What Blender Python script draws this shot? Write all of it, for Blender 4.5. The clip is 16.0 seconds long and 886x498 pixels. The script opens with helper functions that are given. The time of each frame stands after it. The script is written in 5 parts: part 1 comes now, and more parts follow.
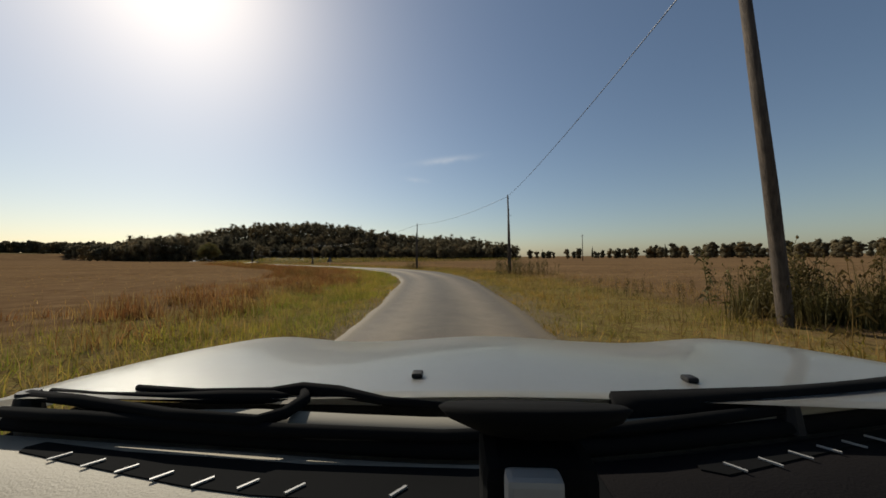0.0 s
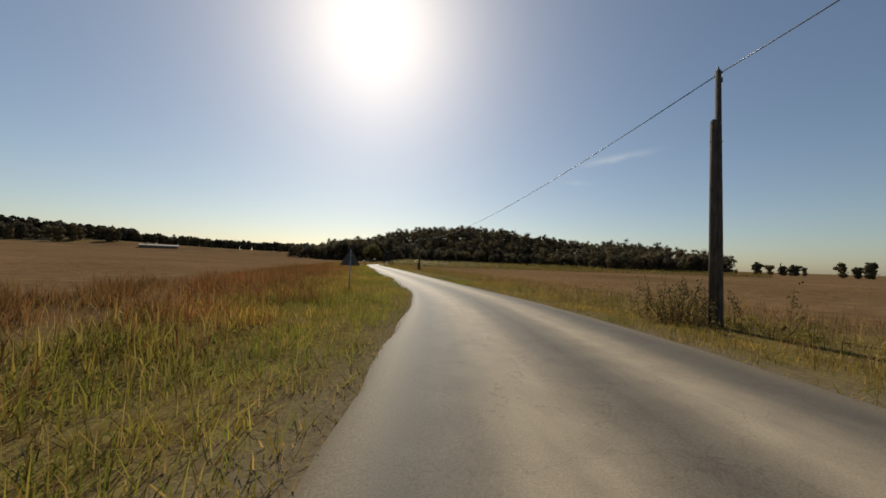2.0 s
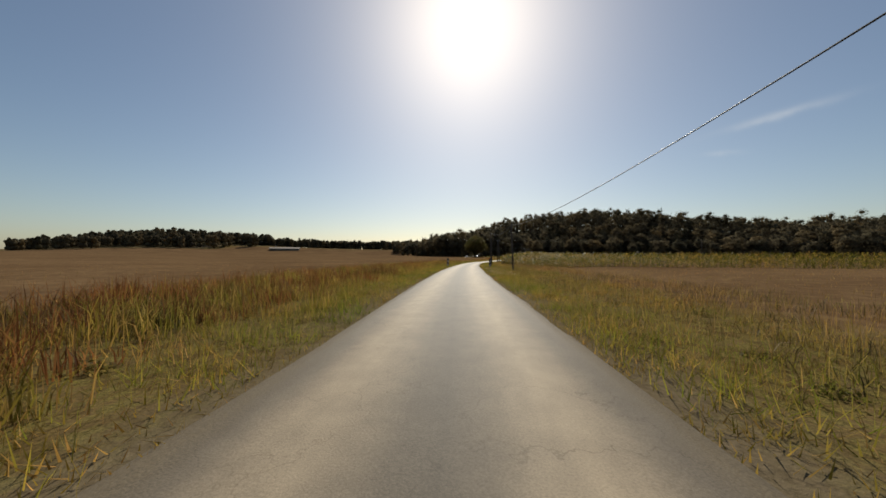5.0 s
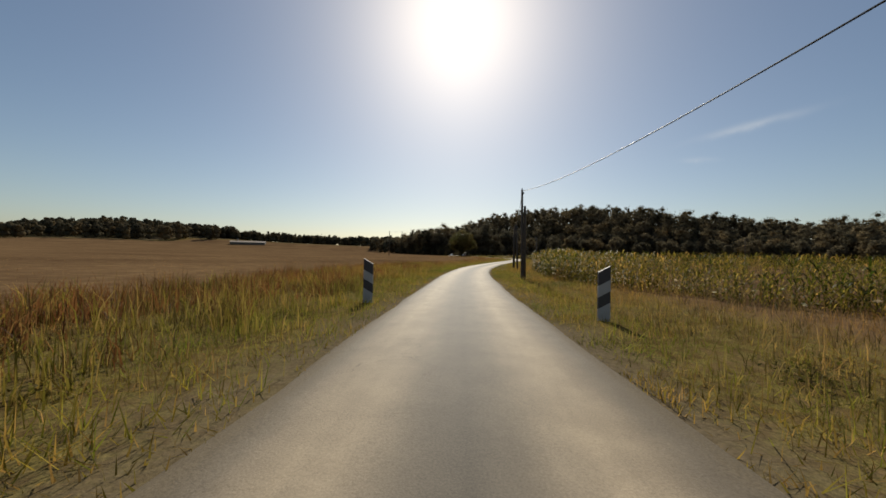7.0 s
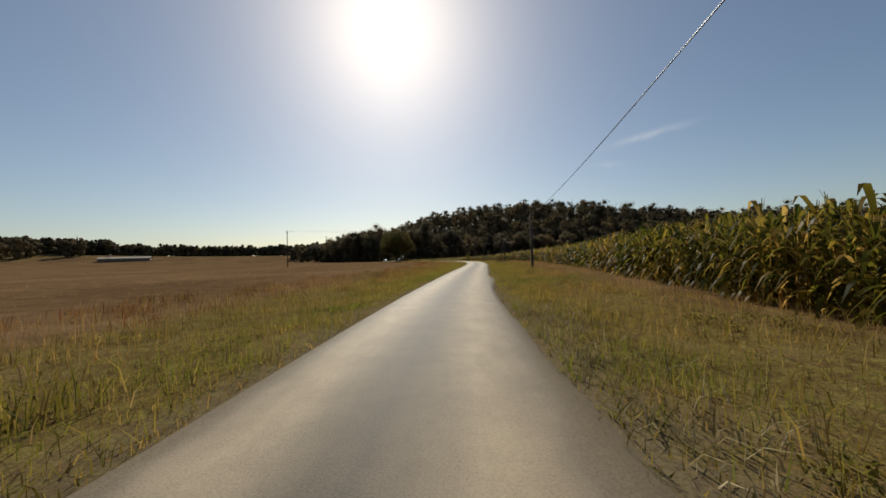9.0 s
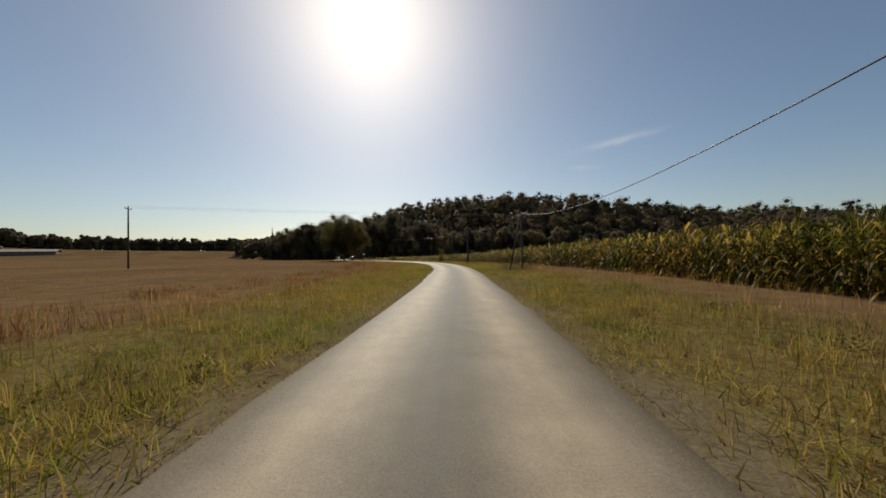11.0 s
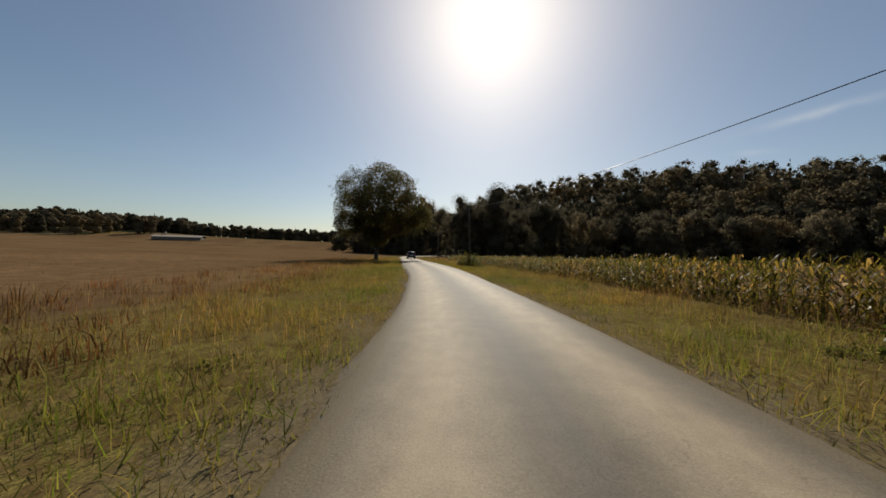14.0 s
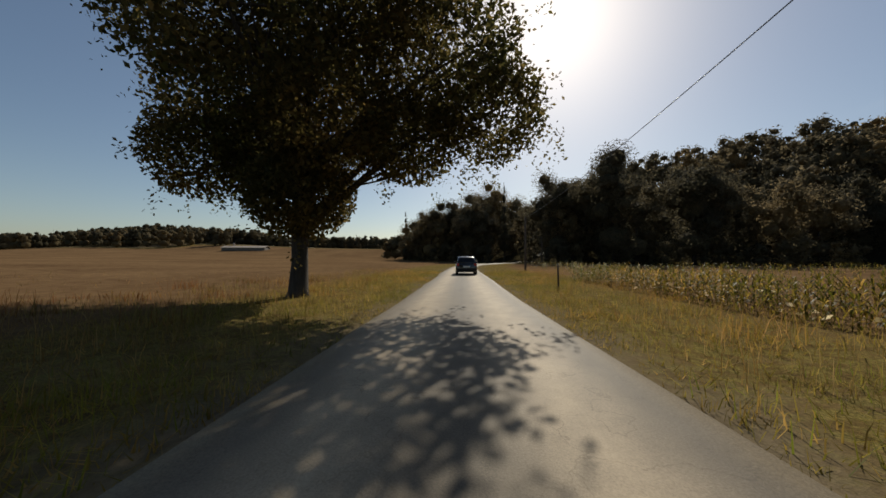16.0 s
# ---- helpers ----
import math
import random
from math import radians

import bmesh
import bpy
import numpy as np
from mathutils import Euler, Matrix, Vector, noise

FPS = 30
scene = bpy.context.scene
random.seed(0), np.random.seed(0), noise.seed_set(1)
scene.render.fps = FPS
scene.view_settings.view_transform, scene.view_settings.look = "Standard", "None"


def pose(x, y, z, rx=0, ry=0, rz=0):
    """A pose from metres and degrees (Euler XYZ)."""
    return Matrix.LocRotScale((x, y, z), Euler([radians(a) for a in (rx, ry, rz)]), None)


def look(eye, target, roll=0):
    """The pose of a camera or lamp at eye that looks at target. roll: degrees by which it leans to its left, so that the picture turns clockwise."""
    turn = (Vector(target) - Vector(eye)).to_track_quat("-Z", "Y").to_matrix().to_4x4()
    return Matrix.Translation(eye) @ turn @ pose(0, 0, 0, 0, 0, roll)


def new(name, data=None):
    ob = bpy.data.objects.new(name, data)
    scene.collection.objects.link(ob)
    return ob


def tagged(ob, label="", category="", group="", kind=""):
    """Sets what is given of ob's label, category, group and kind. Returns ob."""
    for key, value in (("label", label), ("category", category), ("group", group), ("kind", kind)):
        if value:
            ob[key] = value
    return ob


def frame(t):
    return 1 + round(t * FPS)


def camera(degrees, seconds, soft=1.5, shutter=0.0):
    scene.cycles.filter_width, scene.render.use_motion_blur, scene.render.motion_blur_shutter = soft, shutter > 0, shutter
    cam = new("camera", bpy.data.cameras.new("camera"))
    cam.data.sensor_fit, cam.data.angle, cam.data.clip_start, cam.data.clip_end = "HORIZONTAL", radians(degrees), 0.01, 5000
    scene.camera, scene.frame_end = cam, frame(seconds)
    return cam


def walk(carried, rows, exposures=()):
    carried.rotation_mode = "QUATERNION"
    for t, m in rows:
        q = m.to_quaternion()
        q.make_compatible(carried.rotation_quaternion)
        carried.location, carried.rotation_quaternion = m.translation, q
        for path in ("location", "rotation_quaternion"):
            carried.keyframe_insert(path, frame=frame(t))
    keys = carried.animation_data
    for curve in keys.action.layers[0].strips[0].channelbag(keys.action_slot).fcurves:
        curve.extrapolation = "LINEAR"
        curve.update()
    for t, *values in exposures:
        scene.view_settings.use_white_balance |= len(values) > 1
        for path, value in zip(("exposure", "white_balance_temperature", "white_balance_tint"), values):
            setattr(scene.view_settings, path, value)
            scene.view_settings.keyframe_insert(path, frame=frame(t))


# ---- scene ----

# ---------------------------------------------------------------- camera
cam = camera(107.0, 16.0, soft=1.6)
PATH = [  # seconds, x, y, z, yaw, pitch, lean
    (0, 0.00, 0.00, 1.30, -35.44, 1.63, 0.46),
    (0.5, 5.67, 7.88, 1.24, -30.32, 1.84, -0.25),
    (1, 10.52, 16.32, 1.17, -23.82, 1.30, -0.97),
    (1.5, 14.26, 25.22, 1.14, -16.14, 1.18, -1.63),
    (2, 16.77, 34.42, 1.15, -8.71, 2.46, -1.93),
    (2.5, 18.16, 43.76, 1.17, -2.94, 2.50, -2.25),
    (3, 18.56, 53.17, 1.20, 3.44, 2.14, -0.03),
    (3.5, 18.15, 62.61, 1.22, 7.33, 2.44, 0.31),
    (4, 17.33, 72.04, 1.22, 8.43, 2.23, 0.80),
    (4.2, 16.96, 75.80, 1.23, 8.72, 1.70, 1.40),
    (4.7, 15.96, 85.15, 1.25, 9.34, 1.20, 0.11),
    (5.2, 14.87, 94.42, 1.27, 9.75, 1.20, -0.04),
    (5.7, 13.76, 103.68, 1.28, 9.67, 1.20, -0.19),
    (6.2, 12.70, 112.99, 1.27, 9.03, 1.20, -0.34),
    (6.5, 12.13, 118.63, 1.25, 8.38, 1.91, -0.76),
    (7, 11.34, 128.12, 1.18, 6.90, 0.92, -1.15),
    (7.5, 10.84, 137.73, 1.11, 4.71, 0.83, -2.17),
    (8, 10.70, 147.41, 1.07, 2.58, 1.05, -0.58),
    (8.5, 10.93, 157.12, 1.05, 0.50, 1.31, 1.81),
    (9, 11.67, 166.76, 1.05, -3.36, 1.61, 1.91),
    (9.5, 12.90, 176.31, 1.06, -5.44, 1.20, 1.15),
    (10, 14.38, 185.87, 1.07, -6.51, 1.20, 1.15),
    (10.5, 16.03, 195.51, 1.09, -7.13, 1.20, 1.15),
    (11, 17.78, 205.32, 1.11, -7.37, 1.20, 1.15),
    (11.5, 19.55, 215.40, 1.14, -6.88, 0.39, 1.08),
    (12, 21.14, 225.77, 1.18, -4.70, 0.63, 1.18),
    (12.5, 22.24, 236.37, 1.20, -1.34, 1.29, 1.32),
    (13, 22.54, 247.04, 1.21, 3.85, -0.57, -1.51),
    (13.5, 22.03, 257.59, 1.23, 7.34, 0.08, -2.02),
    (14, 20.73, 267.89, 1.25, 12.60, 0.82, -1.25),
    (14.5, 18.64, 277.90, 1.28, 16.70, 0.41, -0.09),
    (15, 15.87, 287.68, 1.31, 20.53, 1.83, -0.79),
    (15.5, 12.58, 297.25, 1.32, 23.22, 0.48, 1.75),
    (16, 9.00, 306.63, 1.35, 24.15, 1.72, -0.12),
]
walk(cam, [(t, pose(x, y, z, 90 + pitch, lean, yaw)) for t, x, y, z, yaw, pitch, lean in PATH],
     exposures=[(0.0, 0.25, 6700, 7), (16.0, 0.25, 6700, 7)])

# ---------------------------------------------------------------- sky and sun
SUN_AZ, SUN_EL = radians(4.9), radians(37.6)      # left of +y, above the horizon
world = bpy.data.worlds.new("world")
scene.world = world
world.use_nodes = True
wn = world.node_tree
sky = wn.nodes.new("ShaderNodeTexSky")
sky.sky_type = "NISHITA"
sky.sun_disc = False
sky.sun_elevation, sky.sun_rotation = SUN_EL, -SUN_AZ
sky.altitude, sky.air_density, sky.dust_density, sky.ozone_density = 50, 1.0, 0.95, 1.5


def sky_wisp(color, az, el, long, thin, slant, strength, seed):
    """A thin streak of cirrus round one direction of the sky."""
    n = wn.nodes
    geo = n.new("ShaderNodeTexCoord")
    d = Vector((math.sin(az) * math.cos(el), math.cos(az) * math.cos(el), math.sin(el)))
    u = Vector((math.cos(az), -math.sin(az), 0))
    v = u.cross(d)
    u, v = u * math.cos(slant) + v * math.sin(slant), v * math.cos(slant) - u * math.sin(slant)

    def dot(vec):
        k = n.new("ShaderNodeVectorMath")
        k.operation = "DOT_PRODUCT"
        wn.links.new(geo.outputs["Generated"], k.inputs[0])
        k.inputs[1].default_value = vec
        return k.outputs["Value"]

    def calc(op, a, b=0.0):
        k = n.new("ShaderNodeMath")
        k.operation = op
        for i, value in enumerate((a, b)):
            if isinstance(value, bpy.types.NodeSocket):
                wn.links.new(value, k.inputs[i])
            else:
                k.inputs[i].default_value = value
        return k.outputs[0]
    noise_tex = n.new("ShaderNodeTexNoise")
    noise_tex.inputs["Scale"].default_value, noise_tex.inputs["Detail"].default_value = 22.0 + seed, 5.0
    wn.links.new(geo.outputs["Generated"], noise_tex.inputs["Vector"])
    wob = calc("MULTIPLY", calc("SUBTRACT", noise_tex.outputs["Fac"], 0.5), thin * 1.6)
    a = calc("POWER", calc("DIVIDE", dot(u), long), 2.0)
    b = calc("POWER", calc("DIVIDE", calc("ADD", dot(v), wob), thin), 2.0)
    fac = calc("EXPONENT", calc("MULTIPLY", calc("ADD", a, b), -1.0))
    fac = calc("MULTIPLY", calc("MULTIPLY", fac, calc("GREATER_THAN", dot(d), 0.0)), strength)
    fac = calc("MULTIPLY", fac, noise_tex.outputs["Fac"])
    m = n.new("ShaderNodeMix")
    m.data_type = "RGBA"
    wn.links.new(fac, m.inputs[0])
    wn.links.new(color, m.inputs[6])
    m.inputs[7].default_value = (9.0, 9.2, 9.6, 1)
    return m.outputs[2]


streaked = sky_wisp(sky.outputs[0], radians(36.0), radians(16.8), 0.075, 0.008, radians(6), 0.55, 0)
streaked = sky_wisp(streaked, radians(31.0), radians(13.5), 0.03, 0.006, radians(-8), 0.3, 5)
wn.links.new(streaked, wn.nodes["Background"].inputs[0])
wn.nodes["Background"].inputs[1].default_value = 0.064

sun_data = bpy.data.lights.new("sun", "SUN")
sun_data.energy, sun_data.angle, sun_data.color = 3.6, radians(0.55), (1.0, 0.93, 0.82)
sun = new("sun", sun_data)
to_sun = Vector((-math.sin(SUN_AZ) * math.cos(SUN_EL), math.cos(SUN_AZ) * math.cos(SUN_EL), math.sin(SUN_EL)))
sun.matrix_world = look(to_sun * 200, (0, 0, 0))

# ---------------------------------------------------------------- node helpers


class Nodes:
    """A small builder for node materials."""

    def __init__(self, name):
        self.mat = bpy.data.materials.new(name)
        self.mat.use_nodes = True
        self.tree = self.mat.node_tree
        self.bsdf = self.tree.nodes["Principled BSDF"]
        self.out = self.tree.nodes["Material Output"]

    def add(self, kind, **inputs):
        n = self.tree.nodes.new("ShaderNode" + kind)
        for key, value in inputs.items():
            self.put(n, key, value)
        return n

    def put(self, n, key, value):
        key = int(key[1:]) if key[0] == "i" and key[1:].isdigit() else key.replace("_", " ")
        if isinstance(value, bpy.types.NodeSocket):
            self.tree.links.new(value, n.inputs[key])
        else:
            n.inputs[key].default_value = value

    def coords(self):
        return self.add("NewGeometry").outputs["Position"]

    def local(self):
        return self.add("TexCoord").outputs["Object"]

    def noise(self, vector, scale, detail=4.0, rough=0.6):
        n = self.add("TexNoise", Scale=scale, Detail=detail, Roughness=rough)
        self.put(n, "Vector", vector)
        return n.outputs["Fac"]

    def ramp(self, fac, stops):
        n = self.add("ValToRGB")
        n.color_ramp.elements[0].position, n.color_ramp.elements[0].color = stops[0][0], (*stops[0][1], 1)
        n.color_ramp.elements[1].position, n.color_ramp.elements[1].color = stops[-1][0], (*stops[-1][1], 1)
        for pos, col in stops[1:-1]:
            n.color_ramp.elements.new(pos).color = (*col, 1)
        self.put(n, "Fac", fac)
        return n.outputs["Color"]

    def mix(self, fac, a, b, blend="MIX"):
        n = self.tree.nodes.new("ShaderNodeMix")
        n.data_type, n.blend_type = "RGBA", blend
        for i, value in ((0, fac), (6, a), (7, b)):
            if isinstance(value, bpy.types.NodeSocket):
                self.tree.links.new(value, n.inputs[i])
            else:
                n.inputs[i].default_value = value if i == 0 else (*value, 1)
        return n.outputs[2]

    def math(self, op, a, b=0.0, c=0.0):
        n = self.tree.nodes.new("ShaderNodeMath")
        n.operation = op
        for i, value in enumerate((a, b, c)):
            if isinstance(value, bpy.types.NodeSocket):
                self.tree.links.new(value, n.inputs[i])
            else:
                n.inputs[i].default_value = value
        return n.outputs[0]

    def bump(self, height, strength, distance):
        n = self.add("Bump", Height=height, Strength=strength, Distance=distance)
        self.put(self.bsdf, "Normal", n.outputs[0])

    def finish(self, color=None, rough=None, metal=0.0, spec=0.5):
        if color is not None:
            self.put(self.bsdf, "Base Color", color if isinstance(color, bpy.types.NodeSocket) else (*color, 1))
        if rough is not None:
            self.put(self.bsdf, "Roughness", rough)
        self.put(self.bsdf, "Metallic", metal)
        self.put(self.bsdf, "Specular IOR Level", spec)
        return self.mat

    def leafy(self, color, through_color, share, rough=0.5, gloss=0.15):
        """Leaf surface: gloss and diffuse in front, light let through from behind."""
        self.finish(color, rough, 0.0, gloss)
        tr = self.add("BsdfTranslucent", Color=through_color)
        m = self.add("MixShader", Fac=share)
        self.tree.links.new(self.bsdf.outputs[0], m.inputs[1])
        self.tree.links.new(tr.outputs[0], m.inputs[2])
        self.tree.links.new(m.outputs[0], self.out.inputs[0])
        return self.mat


# ---------------------------------------------------------------- materials


def make_asphalt():
    n = Nodes("asphalt")
    p = n.coords()
    fine = n.noise(p, 60, 3, 0.7)
    mid = n.noise(p, 2.2, 5, 0.6)
    wide = n.noise(p, 0.25, 3, 0.5)
    track = n.add("Attribute")
    track.attribute_name = "wear_glare"
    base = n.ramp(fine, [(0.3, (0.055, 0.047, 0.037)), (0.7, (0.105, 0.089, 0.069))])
    # worn tracks, lightened further to hold the sun's glare on the asphalt
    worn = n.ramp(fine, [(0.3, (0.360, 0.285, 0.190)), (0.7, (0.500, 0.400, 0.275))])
    sep = n.add("SeparateXYZ")
    n.put(sep, "Vector", p)
    drawn = n.add("CombineXYZ")                                  # wear drawn out along the lane
    n.put(drawn, "X", sep.outputs[0])
    n.put(drawn, "Y", n.math("MULTIPLY", sep.outputs[1], 0.14))
    streak = n.noise(drawn.outputs[0], 2.6, 4, 0.6)
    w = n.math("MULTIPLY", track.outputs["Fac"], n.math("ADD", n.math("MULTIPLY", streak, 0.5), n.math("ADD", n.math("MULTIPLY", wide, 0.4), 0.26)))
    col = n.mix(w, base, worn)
    col = n.mix(1.0, col, n.ramp(wide, [(0.40, (1, 1, 1)), (0.75, (0.86, 0.85, 0.83))]), "MULTIPLY")
    col = n.mix(1.0, col, n.ramp(mid, [(0.36, (0.88, 0.87, 0.86)), (0.64, (1.06, 1.05, 1.03))]), "MULTIPLY")
    crack = n.add("TexVoronoi", Scale=0.9)
    crack.feature = "DISTANCE_TO_EDGE"
    warp = n.add("VectorMath")
    warp.operation = "ADD"
    n.tree.links.new(p, warp.inputs[0])
    wob = n.add("TexNoise", Scale=2.5, Detail=4.0)
    n.put(wob, "Vector", p)
    n.tree.links.new(wob.outputs["Color"], warp.inputs[1])
    n.put(crack, "Vector", warp.outputs[0])
    line = n.ramp(crack.outputs["Distance"], [(0.003, (0.74, 0.72, 0.70)), (0.010, (1, 1, 1))])
    col = n.mix(n.ramp(n.noise(p, 0.12, 2, 0.5), [(0.42, (0, 0, 0)), (0.58, (1, 1, 1))]), col, n.mix(1.0, col, line, "MULTIPLY"))
    rim = n.add("Attribute")
    rim.attribute_name = "rim"
    dirt = n.add("Clamp", Value=n.math("SUBTRACT", n.math("MULTIPLY", rim.outputs["Fac"], 2.4), mid)).outputs[0]
    col = n.mix(n.math("MULTIPLY", dirt, 0.9), col, n.ramp(fine, [(0.3, (0.10, 0.076, 0.046)), (0.7, (0.20, 0.155, 0.095))]))
    n.bump(n.math("ADD", fine, n.math("MULTIPLY", mid, 0.25)), 0.35, 0.010)
    return n.finish(col, 0.66, 0, 0.17)


def make_ground():
    """Soil and thin sward; the attribute cover tells field soil (0), verge (1), gravelly edge (2), wood floor (3)."""
    n = Nodes("ground_cover")
    p = n.coords()
    fine = n.noise(p, 14, 5, 0.7)
    mid = n.noise(p, 1.1, 5, 0.6)
    wide = n.noise(p, 0.045, 4, 0.6)
    cover = n.add("Attribute")
    cover.attribute_name = "cover"
    # straw-brown stubble with drilled rows and paler strips
    sep = n.add("SeparateXYZ")
    n.put(sep, "Vector", p)
    row = n.math("SINE", n.math("ADD", n.math("MULTIPLY", sep.outputs[0], 2.4), n.math("MULTIPLY", sep.outputs[1], 0.5)))
    soil = n.ramp(mid, [(0.25, (0.098, 0.062, 0.035)), (0.5, (0.155, 0.100, 0.057)), (0.8, (0.23, 0.156, 0.092))])
    soil = n.mix(n.math("MULTIPLY", n.math("ADD", row, 1.0), 0.12), soil, (0.14, 0.09, 0.05))
    soil = n.mix(1.0, soil, n.ramp(wide, [(0.3, (0.72, 0.66, 0.62)), (0.62, (1.15, 1.1, 1.0))]), "MULTIPLY")
    verge = n.ramp(mid, [(0.25, (0.070, 0.048, 0.019)), (0.5, (0.115, 0.080, 0.032)), (0.8, (0.180, 0.125, 0.056))])
    thatch = n.noise(p, 34, 4, 0.75)
    tuft = n.noise(p, 5.0, 3, 0.6)
    verge = n.mix(n.ramp(tuft, [(0.42, (0, 0, 0)), (0.60, (1, 1, 1))]), verge, n.ramp(thatch, [(0.3, (0.098, 0.085, 0.025)), (0.7, (0.200, 0.158, 0.054))]))
    # dark flecks: shade in gaps between blades, put into the verge colour
    verge = n.mix(1.0, verge, n.ramp(thatch, [(0.32, (0.60, 0.60, 0.58)), (0.5, (1.12, 1.10, 1.05)), (0.68, (1.55, 1.48, 1.35))]), "MULTIPLY")
    grit = n.ramp(fine, [(0.3, (0.10, 0.078, 0.048)), (0.7, (0.21, 0.165, 0.105))])
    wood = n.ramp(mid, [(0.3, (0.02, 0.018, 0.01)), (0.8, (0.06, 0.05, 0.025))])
    f = cover.outputs["Fac"]
    edge = n.math("MULTIPLY", n.math("SUBTRACT", mid, 0.5), 0.9)
    f1 = n.add("Clamp", Value=n.math("ADD", f, edge)).outputs[0]
    col = n.mix(f1, soil, verge)
    f2 = n.add("Clamp", Value=n.math("ADD", n.math("SUBTRACT", f, 1.0), edge)).outputs[0]
    col = n.mix(f2, col, grit)
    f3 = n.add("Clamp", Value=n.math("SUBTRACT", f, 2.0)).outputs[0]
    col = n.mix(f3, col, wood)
    col = n.mix(n.math("MULTIPLY", fine, 0.5), col, n.mix(0.5, col, (0.05, 0.035, 0.02)))
    n.bump(n.math("ADD", fine, n.math("MULTIPLY", mid, 1.2)), 0.45, 0.05)
    return n.finish(col, 1.0, 0, 0.0)


def make_blade(name, stops, share=0.55, gloss=0.15, tint=False, rough=0.6):
    n = Nodes(name)
    rnd = n.add("NewGeometry").outputs["Random Per Island"]
    col = n.ramp(rnd, stops)
    patch = n.noise(n.coords(), 0.22, 3, 0.6)
    col = n.mix(1.0, col, n.ramp(patch, [(0.34, (0.60, 0.74, 0.55)), (0.48, (0.92, 0.88, 0.80)), (0.66, (1.22, 0.98, 0.84))]), "MULTIPLY")
    clump = n.noise(n.coords(), 1.5, 2, 0.5)
    col = n.mix(1.0, col, n.ramp(clump, [(0.35, (0.66, 0.66, 0.64)), (0.65, (1.10, 1.08, 1.02))]), "MULTIPLY")
    if tint:                                                # each tree has its own tone
        t = n.add("Attribute")
        t.attribute_name = "tint"
        col = n.mix(1.0, col, n.ramp(t.outputs["Fac"], [(0.0, (0.55, 0.58, 0.58)), (0.5, (0.95, 0.95, 0.92)), (0.85, (1.25, 1.16, 1.0)), (1.0, (1.38, 1.20, 0.95))]), "MULTIPLY")
    return n.leafy(col, col, share, rough, gloss)


def make_canopy():
    """Closed foliage of the woods: leaf grain, painted shade between leaves, a tone for each tree and each bough."""
    n = Nodes("wood_foliage")
    p = n.coords()
    bough = n.ramp(n.add("NewGeometry").outputs["Random Per Island"], [(0.0, (0.138, 0.118, 0.080)), (0.5, (0.166, 0.140, 0.092)), (1.0, (0.205, 0.168, 0.104))])
    leaf, clump = n.noise(p, 5.5, 4, 0.75), n.noise(p, 1.3, 3, 0.65)
    col = n.mix(1.0, bough, n.ramp(leaf, [(0.34, (0.70, 0.70, 0.70)), (0.52, (1.0, 1.0, 1.0)), (0.70, (1.35, 1.30, 1.20))]), "MULTIPLY")
    col = n.mix(1.0, col, n.ramp(clump, [(0.36, (0.74, 0.74, 0.75)), (0.58, (1.1, 1.08, 1.04))]), "MULTIPLY")
    t = n.add("Attribute")
    t.attribute_name = "tint"
    col = n.mix(1.0, col, n.ramp(t.outputs["Fac"], [(0.0, (0.58, 0.62, 0.62)), (0.5, (0.98, 0.98, 0.95)), (0.85, (1.25, 1.16, 1.0)), (1.0, (1.38, 1.20, 0.95))]), "MULTIPLY")
    return n.leafy(col, col, 0.62, 0.75, 0.03)


def make_bark(name, dark, light, scale=9.0):
    n = Nodes(name)
    p = n.local()
    stretch = n.add("Mapping", Scale=(1, 1, 0.16))
    n.put(stretch, "Vector", p)
    grain = n.noise(stretch.outputs[0], scale, 6, 0.7)
    spots = n.noise(p, 1.3, 3, 0.6)
    col = n.ramp(grain, [(0.3, dark), (0.75, light)])
    col = n.mix(1.0, col, n.ramp(spots, [(0.3, (0.7, 0.7, 0.7)), (0.7, (1.1, 1.08, 1.05))]), "MULTIPLY")
    n.bump(grain, 0.8, 0.03)
    return n.finish(col, 0.85, 0, 0.3)


def make_paint(name, color, rough, metal=0.0, dirt=0.25, coat=0.0):
    n = Nodes(name)
    p = n.local()
    a, b = n.noise(p, 3.0, 5, 0.65), n.noise(p, 45, 3, 0.6)
    col = n.mix(n.math("MULTIPLY", a, dirt), color, tuple(c * 0.45 for c in color))
    col = n.mix(n.math("MULTIPLY", b, dirt * 0.4), col, (0.16, 0.13, 0.10))
    n.put(n.bsdf, "Coat Weight", coat)
    n.put(n.bsdf, "Coat Roughness", 0.06)
    return n.finish(col, n.math("ADD", rough - 0.05, n.math("MULTIPLY", a, 0.12)), metal, 0.5)


def make_plastic(name, color, rough, grain=0.0, gloss=0.5):
    n = Nodes(name)
    p = n.local()
    a, b = n.noise(p, 5.0, 4, 0.6), n.noise(p, 320, 2, 0.5)
    col = n.mix(n.math("MULTIPLY", a, 0.35), color, tuple(min(1, c * 1.6 + 0.01) for c in color))
    if grain:
        n.bump(b, grain, 0.002)
    return n.finish(col, rough, 0, gloss)


ASPHALT = make_asphalt()
GROUND = make_ground()
GRASS_GREEN = make_blade("green_grass", [(0.0, (0.150, 0.142, 0.026)), (0.4, (0.230, 0.188, 0.040)), (0.7, (0.300, 0.218, 0.060)), (1.0, (0.40, 0.280, 0.100))], 0.68)
GRASS_FRESH = make_blade("fresh_grass", [(0.0, (0.120, 0.155, 0.022)), (0.6, (0.215, 0.225, 0.036)), (1.0, (0.34, 0.29, 0.06))], 0.7)
